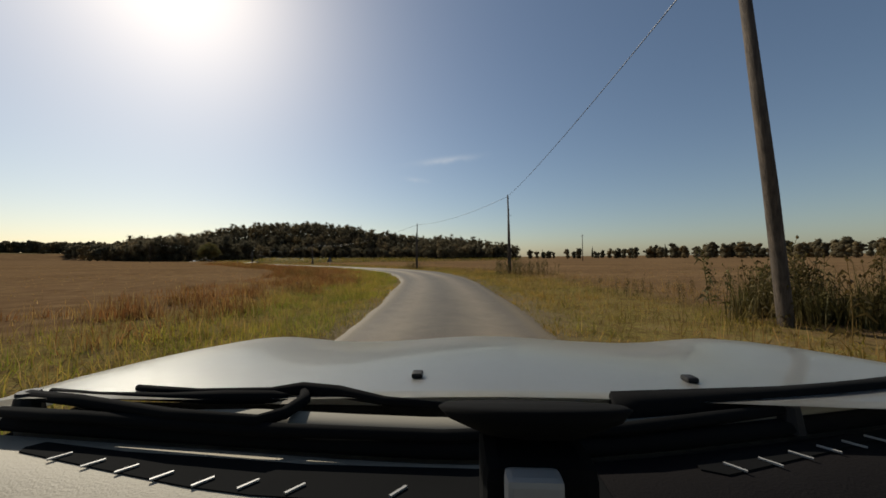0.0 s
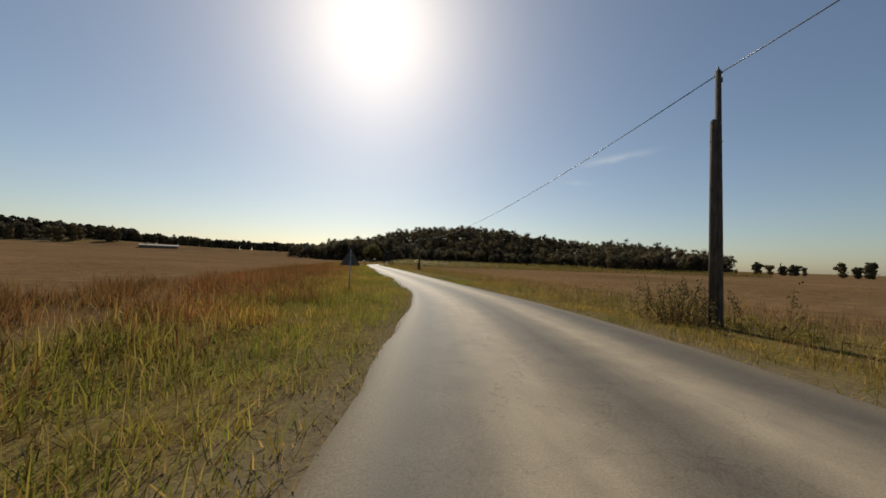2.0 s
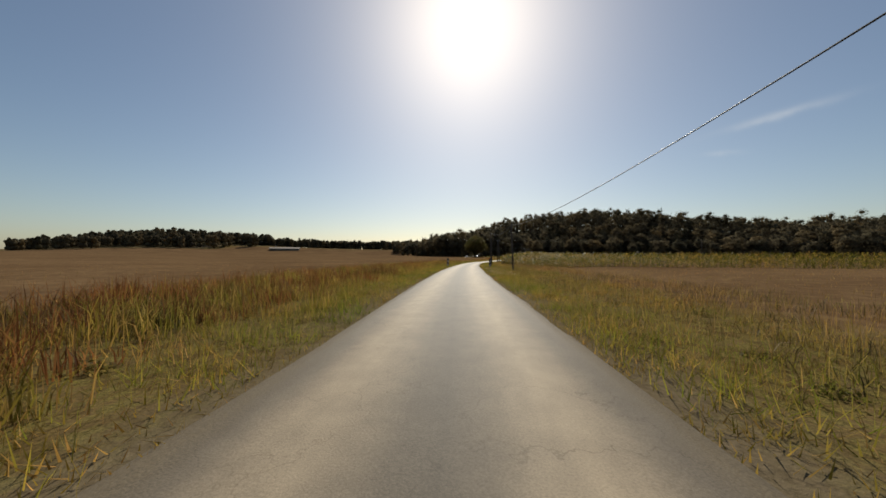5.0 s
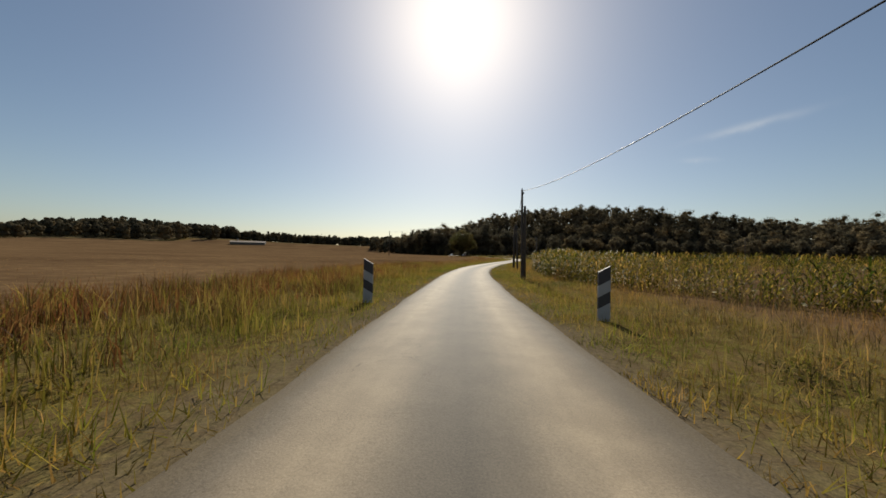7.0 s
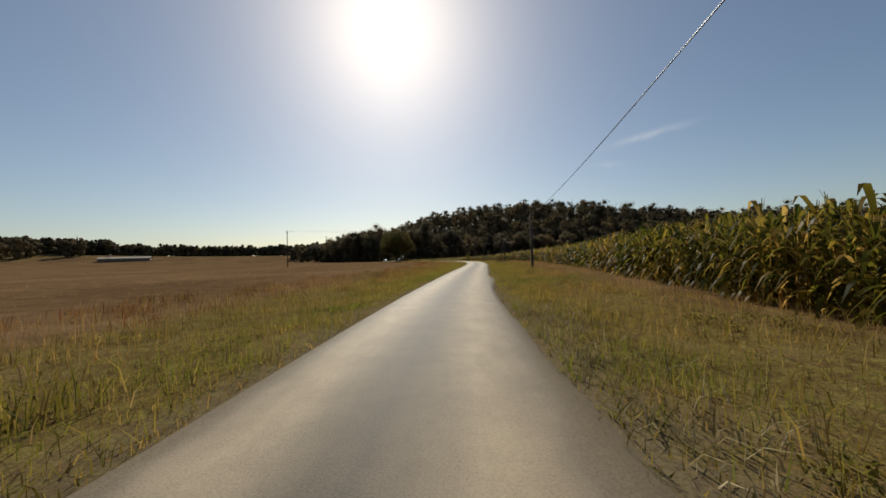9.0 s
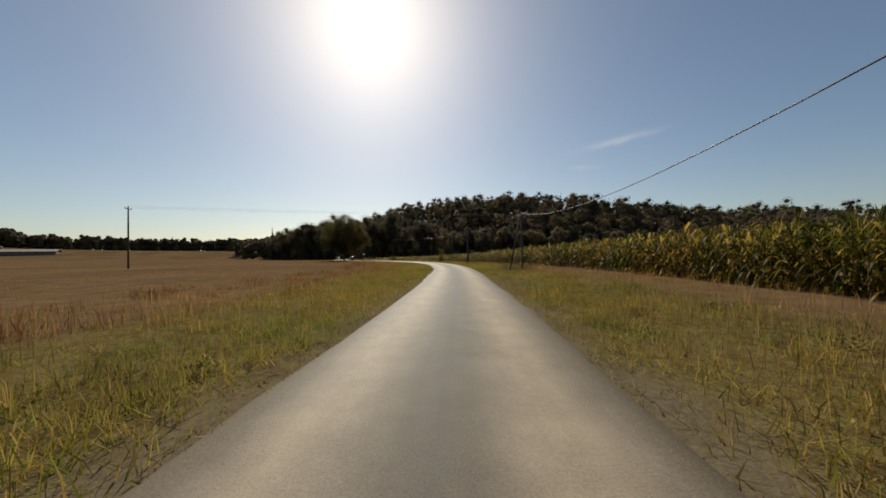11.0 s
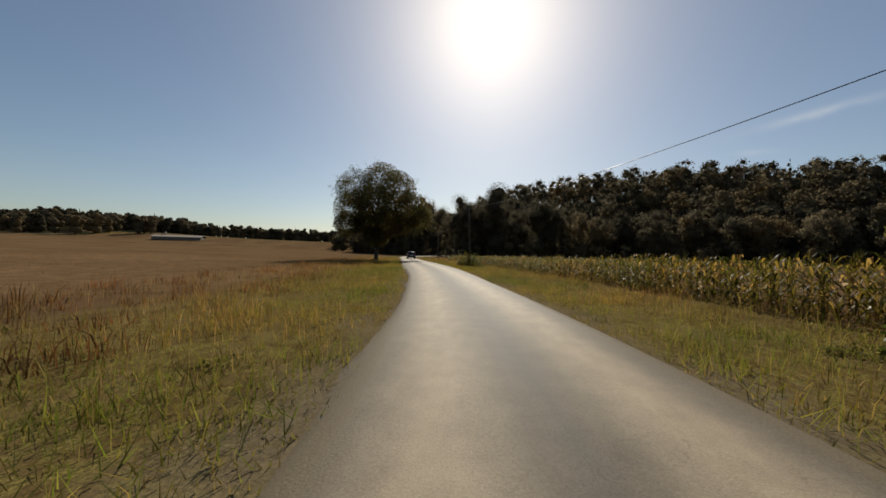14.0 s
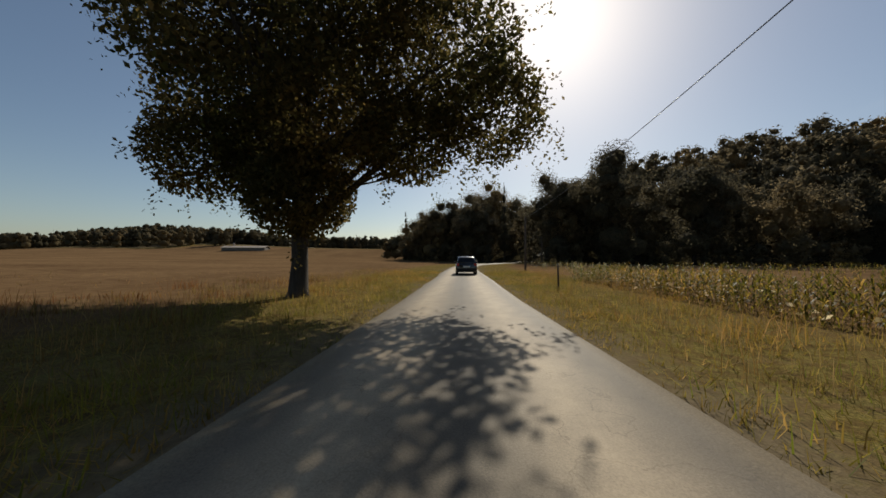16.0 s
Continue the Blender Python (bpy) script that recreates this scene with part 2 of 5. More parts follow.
GRASS_DRY = make_blade("dry_grass", [(0.0, (0.195, 0.125, 0.042)), (0.4, (0.265, 0.172, 0.062)), (0.8, (0.35, 0.235, 0.095)), (1.0, (0.42, 0.30, 0.14))], 0.6)
WEED_RED = make_blade("red_brown_weeds", [(0.0, (0.13, 0.058, 0.024)), (0.5, (0.20, 0.092, 0.036)), (0.8, (0.26, 0.140, 0.055)), (1.0, (0.20, 0.15, 0.05))], 0.6)
STRAW_PALE = make_blade("pale_straw", [(0.0, (0.24, 0.20, 0.11)), (0.6, (0.36, 0.30, 0.18)), (1.0, (0.46, 0.40, 0.27))], 0.35)
WEED_DARK = make_blade("dark_dry_weeds", [(0.0, (0.075, 0.062, 0.024)), (0.6, (0.130, 0.102, 0.040)), (0.9, (0.20, 0.150, 0.06)), (1.0, (0.34, 0.29, 0.18))], 0.5)
CORN = make_blade("maize_leaves", [(0.0, (0.055, 0.066, 0.011)), (0.4, (0.115, 0.114, 0.019)), (0.70, (0.240, 0.190, 0.034)), (1.0, (0.48, 0.33, 0.10))], 0.72, 0.10, False, 0.42)
LEAF = make_blade("roadside_tree_leaves", [(0.0, (0.062, 0.064, 0.024)), (0.6, (0.118, 0.108, 0.042)), (1.0, (0.20, 0.165, 0.065))], 0.68)
WOODS = make_canopy()
BUSH = make_blade("bush_leaves", [(0.0, (0.055, 0.075, 0.016)), (0.6, (0.11, 0.12, 0.026)), (1.0, (0.26, 0.22, 0.06))], 0.72, 0.2, False, 0.4)
# very pale, so that husks also stand for sun glints on maize leaves
HUSK_GLINT = make_blade("pale_husks_and_glints", [(0.0, (0.42, 0.34, 0.18)), (0.6, (0.62, 0.54, 0.36)), (1.0, (0.75, 0.68, 0.52))], 0.6, 0.4, False, 0.4)
HERB = make_blade("broad_leaved_herbs", [(0.0, (0.12, 0.125, 0.03)), (0.6, (0.20, 0.18, 0.05)), (0.9, (0.27, 0.22, 0.08)), (1.0, (0.33, 0.25, 0.11))], 0.75, 0.08, False, 0.5)
BARK = make_bark("tree_bark", (0.018, 0.014, 0.010), (0.070, 0.055, 0.042))
POLE_WOOD = make_bark("tarred_pole_wood", (0.035, 0.026, 0.02), (0.15, 0.115, 0.085), 14.0)

# ---------------------------------------------------------------- mesh helpers


def part(name, bm, material, parent=None, label="", smooth=False):
    """One bmesh as one mesh object, under a thing or a part."""
    me = bpy.data.meshes.new(name)
    bm.to_mesh(me)
    bm.free()
    me.materials.append(material)
    if smooth:
        me.polygons.foreach_set("use_smooth", [True] * len(me.polygons))
    ob = new(name, me)
    ob.parent = parent
    if label:
        ob["label"] = label
    return ob


def arrays(name, verts, tris, material, parent=None, smooth=False):
    """One mesh object out of arrays of corners and triangles."""
    verts, tris = np.asarray(verts, np.float32), np.asarray(tris, np.int32)
    me = bpy.data.meshes.new(name)
    me.vertices.add(len(verts))
    me.vertices.foreach_set("co", verts.ravel())
    me.loops.add(tris.size)
    me.loops.foreach_set("vertex_index", tris.ravel())
    me.polygons.add(len(tris))
    me.polygons.foreach_set("loop_start", np.arange(0, tris.size, tris.shape[1], dtype=np.int32))
    me.update(calc_edges=True)
    me.materials.append(material)
    if smooth:
        me.polygons.foreach_set("use_smooth", np.ones(len(tris), bool))
    ob = new(name, me)
    ob.parent = parent
    return ob


def thing(name, label, category, where=(0, 0, 0), turn=0.0, group=""):
    ob = new(name)
    ob.empty_display_size = 0.2
    ob.matrix_basis = pose(*where, 0, 0, turn)
    return tagged(ob, label, category, group)


def add_box(bm, size, m=None, bevel=0.0):
    r = bmesh.ops.create_cube(bm, size=1.0)
    vs = r["verts"]
    bmesh.ops.scale(bm, vec=size, verts=vs)
    if bevel:
        es = list({e for v in vs for e in v.link_edges})
        out = bmesh.ops.bevel(bm, geom=es, offset=bevel, segments=2, affect="EDGES", profile=0.6)
        vs = list({v for f in out["faces"] for v in f.verts} | {v for v in vs if v.is_valid})
    if m is not None:
        bmesh.ops.transform(bm, matrix=m, verts=vs)
    return vs


def add_tube(bm, points, radii, sides=8, caps=True):
    """A tube through points, with a radius at each."""
    points = [Vector(q) for q in points]
    rings = []
    for i, q in enumerate(points):
        d = (points[min(i + 1, len(points) - 1)] - points[max(i - 1, 0)]).normalized()
        a = d.orthogonal().normalized() if i == 0 else (side - d * side.dot(d)).normalized()
        side = a
        b = d.cross(a)
        rings.append([bm.verts.new(q + (a * math.cos(k * math.tau / sides) + b * math.sin(k * math.tau / sides)) * radii[i]) for k in range(sides)])
    for r0, r1 in zip(rings, rings[1:]):
        for k in range(sides):
            bm.faces.new((r0[k], r0[(k + 1) % sides], r1[(k + 1) % sides], r1[k]))
    if caps:
        bm.faces.new(rings[0][::-1])
        bm.faces.new(rings[-1])


# ---------------------------------------------------------------- plan of the land
# middle of the road, every 12 m or so, and its half width
ROAD = [(-40.0, -44.0), (-20.2, -22.6), (-8.0, -9.0), (-0.2, 0.1), (7.0, 9.8), (13.3, 20.1), (17.9, 31.4), (19.6, 43.5), (18.9, 55.7), (17.6, 67.6), (16.4, 79.6),
        (15.1, 91.5), (13.7, 103.4), (12.5, 115.4), (11.5, 127.3), (10.7, 139.3), (10.3, 151.3), (10.7, 163.3), (12.1, 175.3),
        (14.1, 187.1), (16.3, 198.9), (18.6, 210.7), (20.7, 222.5), (22.4, 234.4), (23.3, 246.5), (22.9, 258.5), (21.1, 270.5),
        (17.9, 282.1), (14.1, 293.5), (9.8, 304.7), (5.2, 316.6), (0.8, 328.2), (-3.6, 339.6), (-7.6, 351.0), (-11.2, 363.0), (-13.2, 376.0), (-12.6, 390.0), (-9.0, 404.0), (-3.0, 418.0)]
HALF = [(-60, 2.0), (7, 1.95), (16, 2.2), (26, 2.5), (35, 2.8), (45, 2.7), (55, 1.95), (64, 1.8), (74, 2.05), (130, 1.95), (142, 1.8), (160, 1.72),
        (180, 1.72), (230, 1.8), (250, 1.85), (290, 1.95), (302, 2.25), (313, 2.25), (326, 1.95), (420, 1.9)]


def spline(points, step):
    """Evenly spaced points of a smooth curve through points."""
    q = np.array([points[0]] + list(points) + [points[-1]], float)
    out = []
    for i in range(1, len(q) - 2):
        for u in np.linspace(0, 1, 16, endpoint=False):
            a, b, c, d = q[i - 1], q[i], q[i + 1], q[i + 2]
            out.append(0.5 * (2 * b + (c - a) * u + (2 * a - 5 * b + 4 * c - d) * u * u + (3 * b - a - 3 * c + d) * u ** 3))
    out = np.array(out + [q[-1]])
    s = np.r_[0, np.cumsum(np.hypot(*np.diff(out, axis=0).T))]
    g = np.arange(0, s[-1], step)
    return np.c_[np.interp(g, s, out[:, 0]), np.interp(g, s, out[:, 1])]


LINE = spline(ROAD, 1.0)
S = np.r_[0, np.cumsum(np.hypot(*np.diff(LINE, axis=0).T))]
S = S - S[np.argmin(np.hypot(LINE[:, 0] + 0.2, LINE[:, 1] - 0.1))]        # 0 where the drive begins
TAN = np.gradient(LINE, axis=0)
TAN /= np.linalg.norm(TAN, axis=1)[:, None]
NOR = np.c_[TAN[:, 1], -TAN[:, 0]]                                        # to the right of the way ahead


def at_road(s, off):
    """Plan places at a distance s along the road and off to its right."""
    s, off = np.broadcast_arrays(np.asarray(s, float), np.asarray(off, float))
    x, y = np.interp(s, S, LINE[:, 0]), np.interp(s, S, LINE[:, 1])
    return np.stack((x + np.interp(s, S, NOR[:, 0]) * off, y + np.interp(s, S, NOR[:, 1]) * off), -1)


def half_width(s):
    h = np.array(HALF)
    return np.interp(s, h[:, 0], h[:, 1])


def from_road(x, y):
    """Distance along the road and signed distance to its right."""
    x, y = np.atleast_1d(np.asarray(x, float)), np.atleast_1d(np.asarray(y, float))
    s, o = np.empty_like(x), np.empty_like(x)
    for i in range(0, len(x), 4000):
        dx, dy = x[i:i + 4000, None] - LINE[None, :, 0], y[i:i + 4000, None] - LINE[None, :, 1]
        k = np.argmin(dx * dx + dy * dy, axis=1)
        r = np.arange(len(k))
        s[i:i + 4000] = S[k] + dx[r, k] * TAN[k, 0] + dy[r, k] * TAN[k, 1]
        right = dx[r, k] * NOR[k, 0] + dy[r, k] * NOR[k, 1]
        o[i:i + 4000] = np.sign(right) * np.hypot(dx[r, k], dy[r, k])
    return s, o


def bell(x, y, cx, cy, sx, sy, turn=0.0):
    c, n = math.cos(turn), math.sin(turn)
    u, v = (x - cx) * c + (y - cy) * n, -(x - cx) * n + (y - cy) * c
    return np.exp(-0.5 * ((u / sx) ** 2 + (v / sy) ** 2))


def smooth01(a):
    a = np.clip(a, 0, 1)
    return a * a * (3 - 2 * a)


ROLL_Y = [(-100, 0.0), (8, -0.06), (25, -0.16), (44, -0.13), (72, -0.08), (104, -0.02), (119, -0.05), (128, -0.12), (147, -0.23), (175, -0.25),
          (205, -0.19), (236, -0.10), (258, -0.07), (288, 0.01), (307, 0.05), (340, 0.05), (520, 0.6)]


WOOD_EDGE_X = [-78, -62, -40, -20, -4, 20, 60, 150, 250, 385, 400]
WOOD_EDGE_Y = [470, 428, 412, 400, 388, 384, 384, 380, 360, 335, 900]
RIDGE_X = [-100, -78, -30, 0, 40, 80, 120, 160, 200, 250, 300, 345, 392, 430]        # crest of the hill behind that edge
RIDGE_Z = [6.0, 11.0, 12.0, 19.0, 29.0, 33.0, 35.0, 33.0, 26.0, 19.5, 19.0, 20.0, 15.0, 0.0]


def land(x, y):
    """Height of the land."""
    x, y = np.asarray(x, float), np.asarray(y, float)
    r = np.array(ROLL_Y)
    z = np.interp(y, r[:, 0], r[:, 1])
    z = z + 0.009 * np.clip(-x - 14 - 0.02 * np.abs(y), 0, 420) * smooth01((-x - 10) / 60)      # the field rises to the left
    foot = np.interp(x, WOOD_EDGE_X[:-1], WOOD_EDGE_Y[:-1])
    hill = np.interp(x, RIDGE_X, RIDGE_Z) * smooth01((y - foot - 6) / 78) * np.exp(-0.5 * (np.clip(y - foot - 118, 0, None) / 55) ** 2)
    z = z + hill + 18 * bell(x, y, -560, 565, 150, 85, -0.3) + 10 * bell(x, y, -250, 740, 260, 100)
    far = np.hypot(x - 10, y - 160)
    return z + 6 * smooth01((far - 700) / 900)


def ground_z(x, y):
    """The land with the ditch-like dip of the verges, the road bed and rough soil."""
    s, o = from_road(np.ravel(x), np.ravel(y))
    z = land(np.ravel(x), np.ravel(y))
    a = np.abs(o) - half_width(s)
    dip = -0.05 * smooth01((a + 0.35) / 0.35) - 0.10 * np.exp(-((a - 2.2) / 1.1) ** 2)
    on = (s > S[0] + 2) & (s < S[-1] - 2)
    return z + np.where(on, dip, 0)


# ground: one sheet, fine beside the road and coarse towards the horizon
def build_ground():
    def axis(lo, hi, fine_lo, fine_hi, step):
        mid = list(np.arange(fine_lo, fine_hi + 0.01, step))
        up, d = [], step
        v = fine_hi
        while v < hi:
            d *= 1.16
            v += d
            up.append(v)
        down, d, v = [], step, fine_lo
        while v > lo:
            d *= 1.16
            v -= d
            down.append(v)
        return np.array(down[::-1] + mid + up)
    gx, gy = axis(-3000, 3000, -22, 46, 1.0), axis(-2500, 3600, -16, 350, 1.25)
    xx, yy = np.meshgrid(gx, gy)
    x, y = xx.ravel(), yy.ravel()
    z = ground_z(x, y)
    s, o = from_road(x, y)
    a = np.abs(o) - half_width(s)
    rs = np.random.RandomState(3)
    z += rs.normal(0, 0.02, len(z)) * (a > 1.0)
    z -= 0.03 * (a < 0.6)
    nx, ny = len(gx), len(gy)
    i = (np.arange(ny - 1)[:, None] * nx + np.arange(nx - 1)[None, :]).ravel()
    quads = np.c_[i, i + 1, i + 1 + nx, i + nx]
    ob = arrays("ground", np.c_[x, y, z], quads, GROUND, smooth=True)
    width = np.where(o < 0, 6.5, 6.0)
    cover = np.clip((width - a) / 2.0, 0, 1)                      # verge
    cover = np.where(a < 0.75, 1.0 + np.clip((0.75 - a) / 0.6, 0, 1), cover)
    right = (o > 0) & (s > 8) & (s < 62)
    cover = np.where(right & (a < 1.3), 1.0 + np.clip((1.3 - a) / 1.1, 0, 1), cover)
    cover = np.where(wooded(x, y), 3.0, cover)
    at = ob.data.attributes.new("cover", "FLOAT", "POINT")
    at.data.foreach_set("value", cover.astype(np.float32))
    return tagged(ob, "brown stubble fields and grassy verges rolling to wooded hills", "ground", kind="structure")




def wooded(x, y):
    """Where the woods stand."""
    x, y = np.asarray(x, float), np.asarray(y, float)
    front = np.interp(x, WOOD_EDGE_X, WOOD_EDGE_Y)
    hill = (y > front) & (y < 620) & (x > -78) & (x < 420)
    return hill | (np.hypot((x + 560) / 210, (y - 555) / 120) < 1) | ((x > -740) & (x < -150) & (y > 570) & (y < 660))


build_ground()


def build_road():
    k = (S > -50) & (S < S[-1] - 1)
    s = S[k]
    cols = np.r_[-1, -0.93, -0.84, np.linspace(-0.72, 0.72, 11), 0.84, 0.93, 1]
    rs = np.random.RandomState(5)
    ragged = np.cumsum(rs.normal(0, 0.05, (len(s), 2)), axis=0)
    ragged = ragged - np.stack([np.convolve(ragged[:, j], np.ones(21) / 21, "same") for j in (0, 1)], 1)
    hw = half_width(s)
    V, W, E = [], [], []
    for j, c in enumerate(cols):
        w = hw * c + np.where(j == 0, ragged[:, 0], 0) + np.where(j == len(cols) - 1, ragged[:, 1], 0)
        q = at_road(s, w)
        crown = 0.035 * (1 - c * c) + 0.012
        z = land(q[:, 0], q[:, 1]) + crown
        if j in (0, len(cols) - 1):
            z = z - 0.09
        V.append(np.c_[q, z])
        E.append(np.full(len(s), max(0.0, (abs(c) - 0.70) / 0.30)))
        # wheel wear, plus painted sun glare that fades in between s 22 and 48
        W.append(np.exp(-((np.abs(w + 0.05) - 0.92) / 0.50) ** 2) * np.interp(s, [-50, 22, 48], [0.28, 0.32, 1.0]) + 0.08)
    V, W, E = np.concatenate(V), np.concatenate(W), np.concatenate(E)
    n, m = len(s), len(cols)
    i = (np.arange(m - 1)[:, None] * n + np.arange(n - 1)[None, :]).ravel()
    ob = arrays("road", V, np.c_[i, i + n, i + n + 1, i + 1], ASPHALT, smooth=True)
    at = ob.data.attributes.new("wear_glare", "FLOAT", "POINT")
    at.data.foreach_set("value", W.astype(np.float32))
    ob.data.attributes.new("rim", "FLOAT", "POINT").data.foreach_set("value", E.astype(np.float32))
    return tagged(ob, "narrow grey asphalt lane with worn wheel tracks, paled by painted sun glare", "road", kind="structure")


build_road()

# ---------------------------------------------------------------- grasses, weeds, maize


def scatter_blades(name, xy, height, width, material, rs, lean=0.35, segs=2, label="", category="grass"):
    """Many bent blades in one mesh, standing on the ground."""
    n = len(xy)
    z = ground_z(xy[:, 0], xy[:, 1]) - 0.02
    ang, face = rs.uniform(0, math.tau, n), rs.uniform(0, math.tau, n)
    bend = np.abs(rs.normal(0, lean, n)) * height
    d = np.c_[np.cos(ang), np.sin(ang)]
    w = np.c_[np.cos(face), np.sin(face)] * (width / 2)[:, None]
    base = np.c_[xy, z]
    V = np.empty((n, 2 * segs + 1, 3), np.float32)
    for k in range(segs):
        u = k / segs
        c = base.copy()
        c[:, :2] += d * (bend * u * u)[:, None]
        c[:, 2] += height * u
        f = 1 - 0.45 * u
        V[:, 2 * k, :] = c
        V[:, 2 * k, :2] -= w * f
        V[:, 2 * k + 1, :] = c
        V[:, 2 * k + 1, :2] += w * f
    tip = base.copy()
    tip[:, :2] += d * bend[:, None]
    tip[:, 2] += height * (1 - 0.25 * np.minimum(bend / height, 1.5))
    V[:, 2 * segs, :] = tip
    t = []
    for k in range(segs - 1):
        t += [(2 * k, 2 * k + 1, 2 * k + 3), (2 * k, 2 * k + 3, 2 * k + 2)]
    t.append((2 * segs - 2, 2 * segs - 1, 2 * segs))
    tris = (np.array(t)[None] + (np.arange(n) * (2 * segs + 1))[:, None, None]).reshape(-1, 3)
    ob = arrays(name, V.reshape(-1, 3), tris, material)
    return tagged(ob, label, category, kind="stuff")


def tufts(rs, count, s_lo, s_hi, a_lo, a_hi, side, per, spread, power=1.0):
    """Places of blades in tufts beside the road; a is the distance from the asphalt's edge."""
    s = rs.uniform(s_lo, s_hi, count)
    a = a_lo + (a_hi - a_lo) * rs.uniform(0, 1, count) ** power
    s, a = np.repeat(s, per), np.repeat(a, per)
    s = s + rs.normal(0, spread, len(s))
    a = np.maximum(a + rs.normal(0, spread, len(a)), a_lo * 0.6)
    return at_road(s, side * (half_width(s) + a)), a


def build_verges():
    rs = np.random.RandomState(11)
    for side in (-1, 1):
        xy, a = tufts(rs, 12500, -12, 350, -0.10, 6.0, side, 13, 0.22, 1.2)
        h = rs.uniform(0.07, 0.24, len(xy)) * (0.6 + 0.4 * smooth01(a / 1.0))
        scatter_blades("turf", xy, h, rs.uniform(0.008, 0.020, len(xy)), GRASS_GREEN, rs, 1.1, 1,
                       label="low turf of green and straw blades on the verge")
        xy, a = tufts(rs, 1700, -14, 352, 0.10, 4.6, side, 40, 0.30, 1.1)
        h = rs.uniform(0.16, 0.46, len(xy)) * (0.45 + 0.55 * smooth01(a / 1.5)) * np.repeat(rs.uniform(0.5, 1.25, 1700), 40)
        scatter_blades("verge_grass", xy, h, rs.uniform(0.006, 0.014, len(xy)), GRASS_GREEN, rs, 0.75,
                       label="green and straw-coloured grass along the asphalt edge")
        xy, a = tufts(rs, 6300, -14, 352, 0.7, 8.5, side, 9, 0.27, 0.8)
        h = rs.uniform(0.18, 0.60, len(xy)) * (0.4 + 0.6 * smooth01(a / 2.5))
        scatter_blades("dry_grass", xy, h, rs.uniform(0.005, 0.012, len(xy)), GRASS_DRY, rs, 0.6,
                       label="tall dry straw-yellow grass on the verge")
    # fresher green strips close to the asphalt
    for side, s0, s1, hi, count in ((-1, -8, 78, 3.6, 900), (-1, 80, 215, 2.6, 620), (-1, 215, 320, 3.2, 560), (1, 60, 190, 2.4, 480), (1, 190, 320, 3.2, 520)):
        xy, a = tufts(rs, count, s0, s1, 0.25, hi, side, 36, 0.32, 1.0)
        scatter_blades("fresh_grass", xy, rs.uniform(0.12, 0.38, len(xy)), rs.uniform(0.007, 0.016, len(xy)), GRASS_FRESH, rs, 0.7, 1,
                       label="fresher green grass strip close to the asphalt")
    # reddish-brown weeds between the left verge and the field
    for count, s0, s1, lo, hi, per, wide_, top in ((420, 8, 150, 2.6, 7.5, 60, 0.30, 0.85), (900, 5, 335, 3.0, 11.0, 34, 0.30, 0.6)):
        xy, a = tufts(rs, count, s0, s1, lo, hi, -1, per, wide_, 0.9)
        mound = np.repeat(rs.uniform(0.35, 1.1, count), per)
        scatter_blades("red_brown_weeds", xy, rs.uniform(0.35, 1.0, len(xy)) * mound * top, rs.uniform(0.010, 0.024, len(xy)), WEED_RED, rs, 0.55,
                       label="reddish-brown dried dock and weeds in mounds at the field edge", category="weeds")
    for count, s0, s1, lo, hi, top, material, name, words in ((520, 92, 172, 2.6, 9.0, 1.0, WEED_RED, "red_brown_weeds", "tall rusty dock and withered stalks crowding the field edge"),
                                                              (620, 88, 176, 1.6, 8.0, 0.85, GRASS_GREEN, "tall_grass", "tall olive grass and herbs crowding the verge"),
                                                              (420, 30, 96, 4.0, 10.5, 0.85, WEED_RED, "red_brown_weeds", "rusty withered stalks along the edge of the field"),
                                                              (200, 40, 92, 2.0, 5.0, 0.6, GRASS_GREEN, "tall_grass", "tall olive grass between the rusty weeds")):
        xy, a = tufts(rs, count, s0, s1, lo, hi, -1, 46, 0.26, 0.85)
        mound = np.repeat(rs.uniform(0.4, 1.1, count), 46)
        scatter_blades(name, xy, rs.uniform(0.4, 1.0, len(xy)) * mound * top, rs.uniform(0.010, 0.026, len(xy)), material, rs, 0.5, 2, label=words, category="weeds")
    xy, a = tufts(rs, 2600, 24, 145, 1.8, 8.0, 1, 6, 0.18, 0.9)
    scatter_blades("dark_dry_weeds", xy, rs.uniform(0.12, 0.42, len(xy)), rs.uniform(0.008, 0.018, len(xy)), WEED_DARK, rs, 0.7,
                   label="dark withered weeds on the verge beside the poles", category="weeds")
    tuft = np.repeat(np.array((10.7, 1.0)) + rs.normal(0, 0.85, (34, 2)), 50, axis=0)
    xy = tuft + rs.normal(0, 0.12, tuft.shape)
    scatter_blades("dark_dry_weeds", xy, np.repeat(rs.uniform(0.5, 1.6, 34), 50) * rs.uniform(0.5, 1.0, len(xy)), rs.uniform(0.012, 0.030, len(xy)), WEED_DARK, rs, 0.35, 2,
                   label="tall dark reed-like weeds round the foot of a pole", category="weeds")
    # a narrow strip of short dark blades out in the field
    along, deep = rs.uniform(-2.1, 2.1, 1500), rs.normal(0, 0.45, 1500)
    xy = np.c_[3.0 + along * 1.15 - deep * 0.37, 296.4 + along * 0.45 + deep * 0.93]
    scatter_blades("dark_dry_weeds", xy, rs.uniform(0.2, 0.5, len(xy)), rs.uniform(0.010, 0.024, len(xy)), WEED_DARK, rs, 0.4,
                   label="strip of short dark blades in the field", category="weeds")
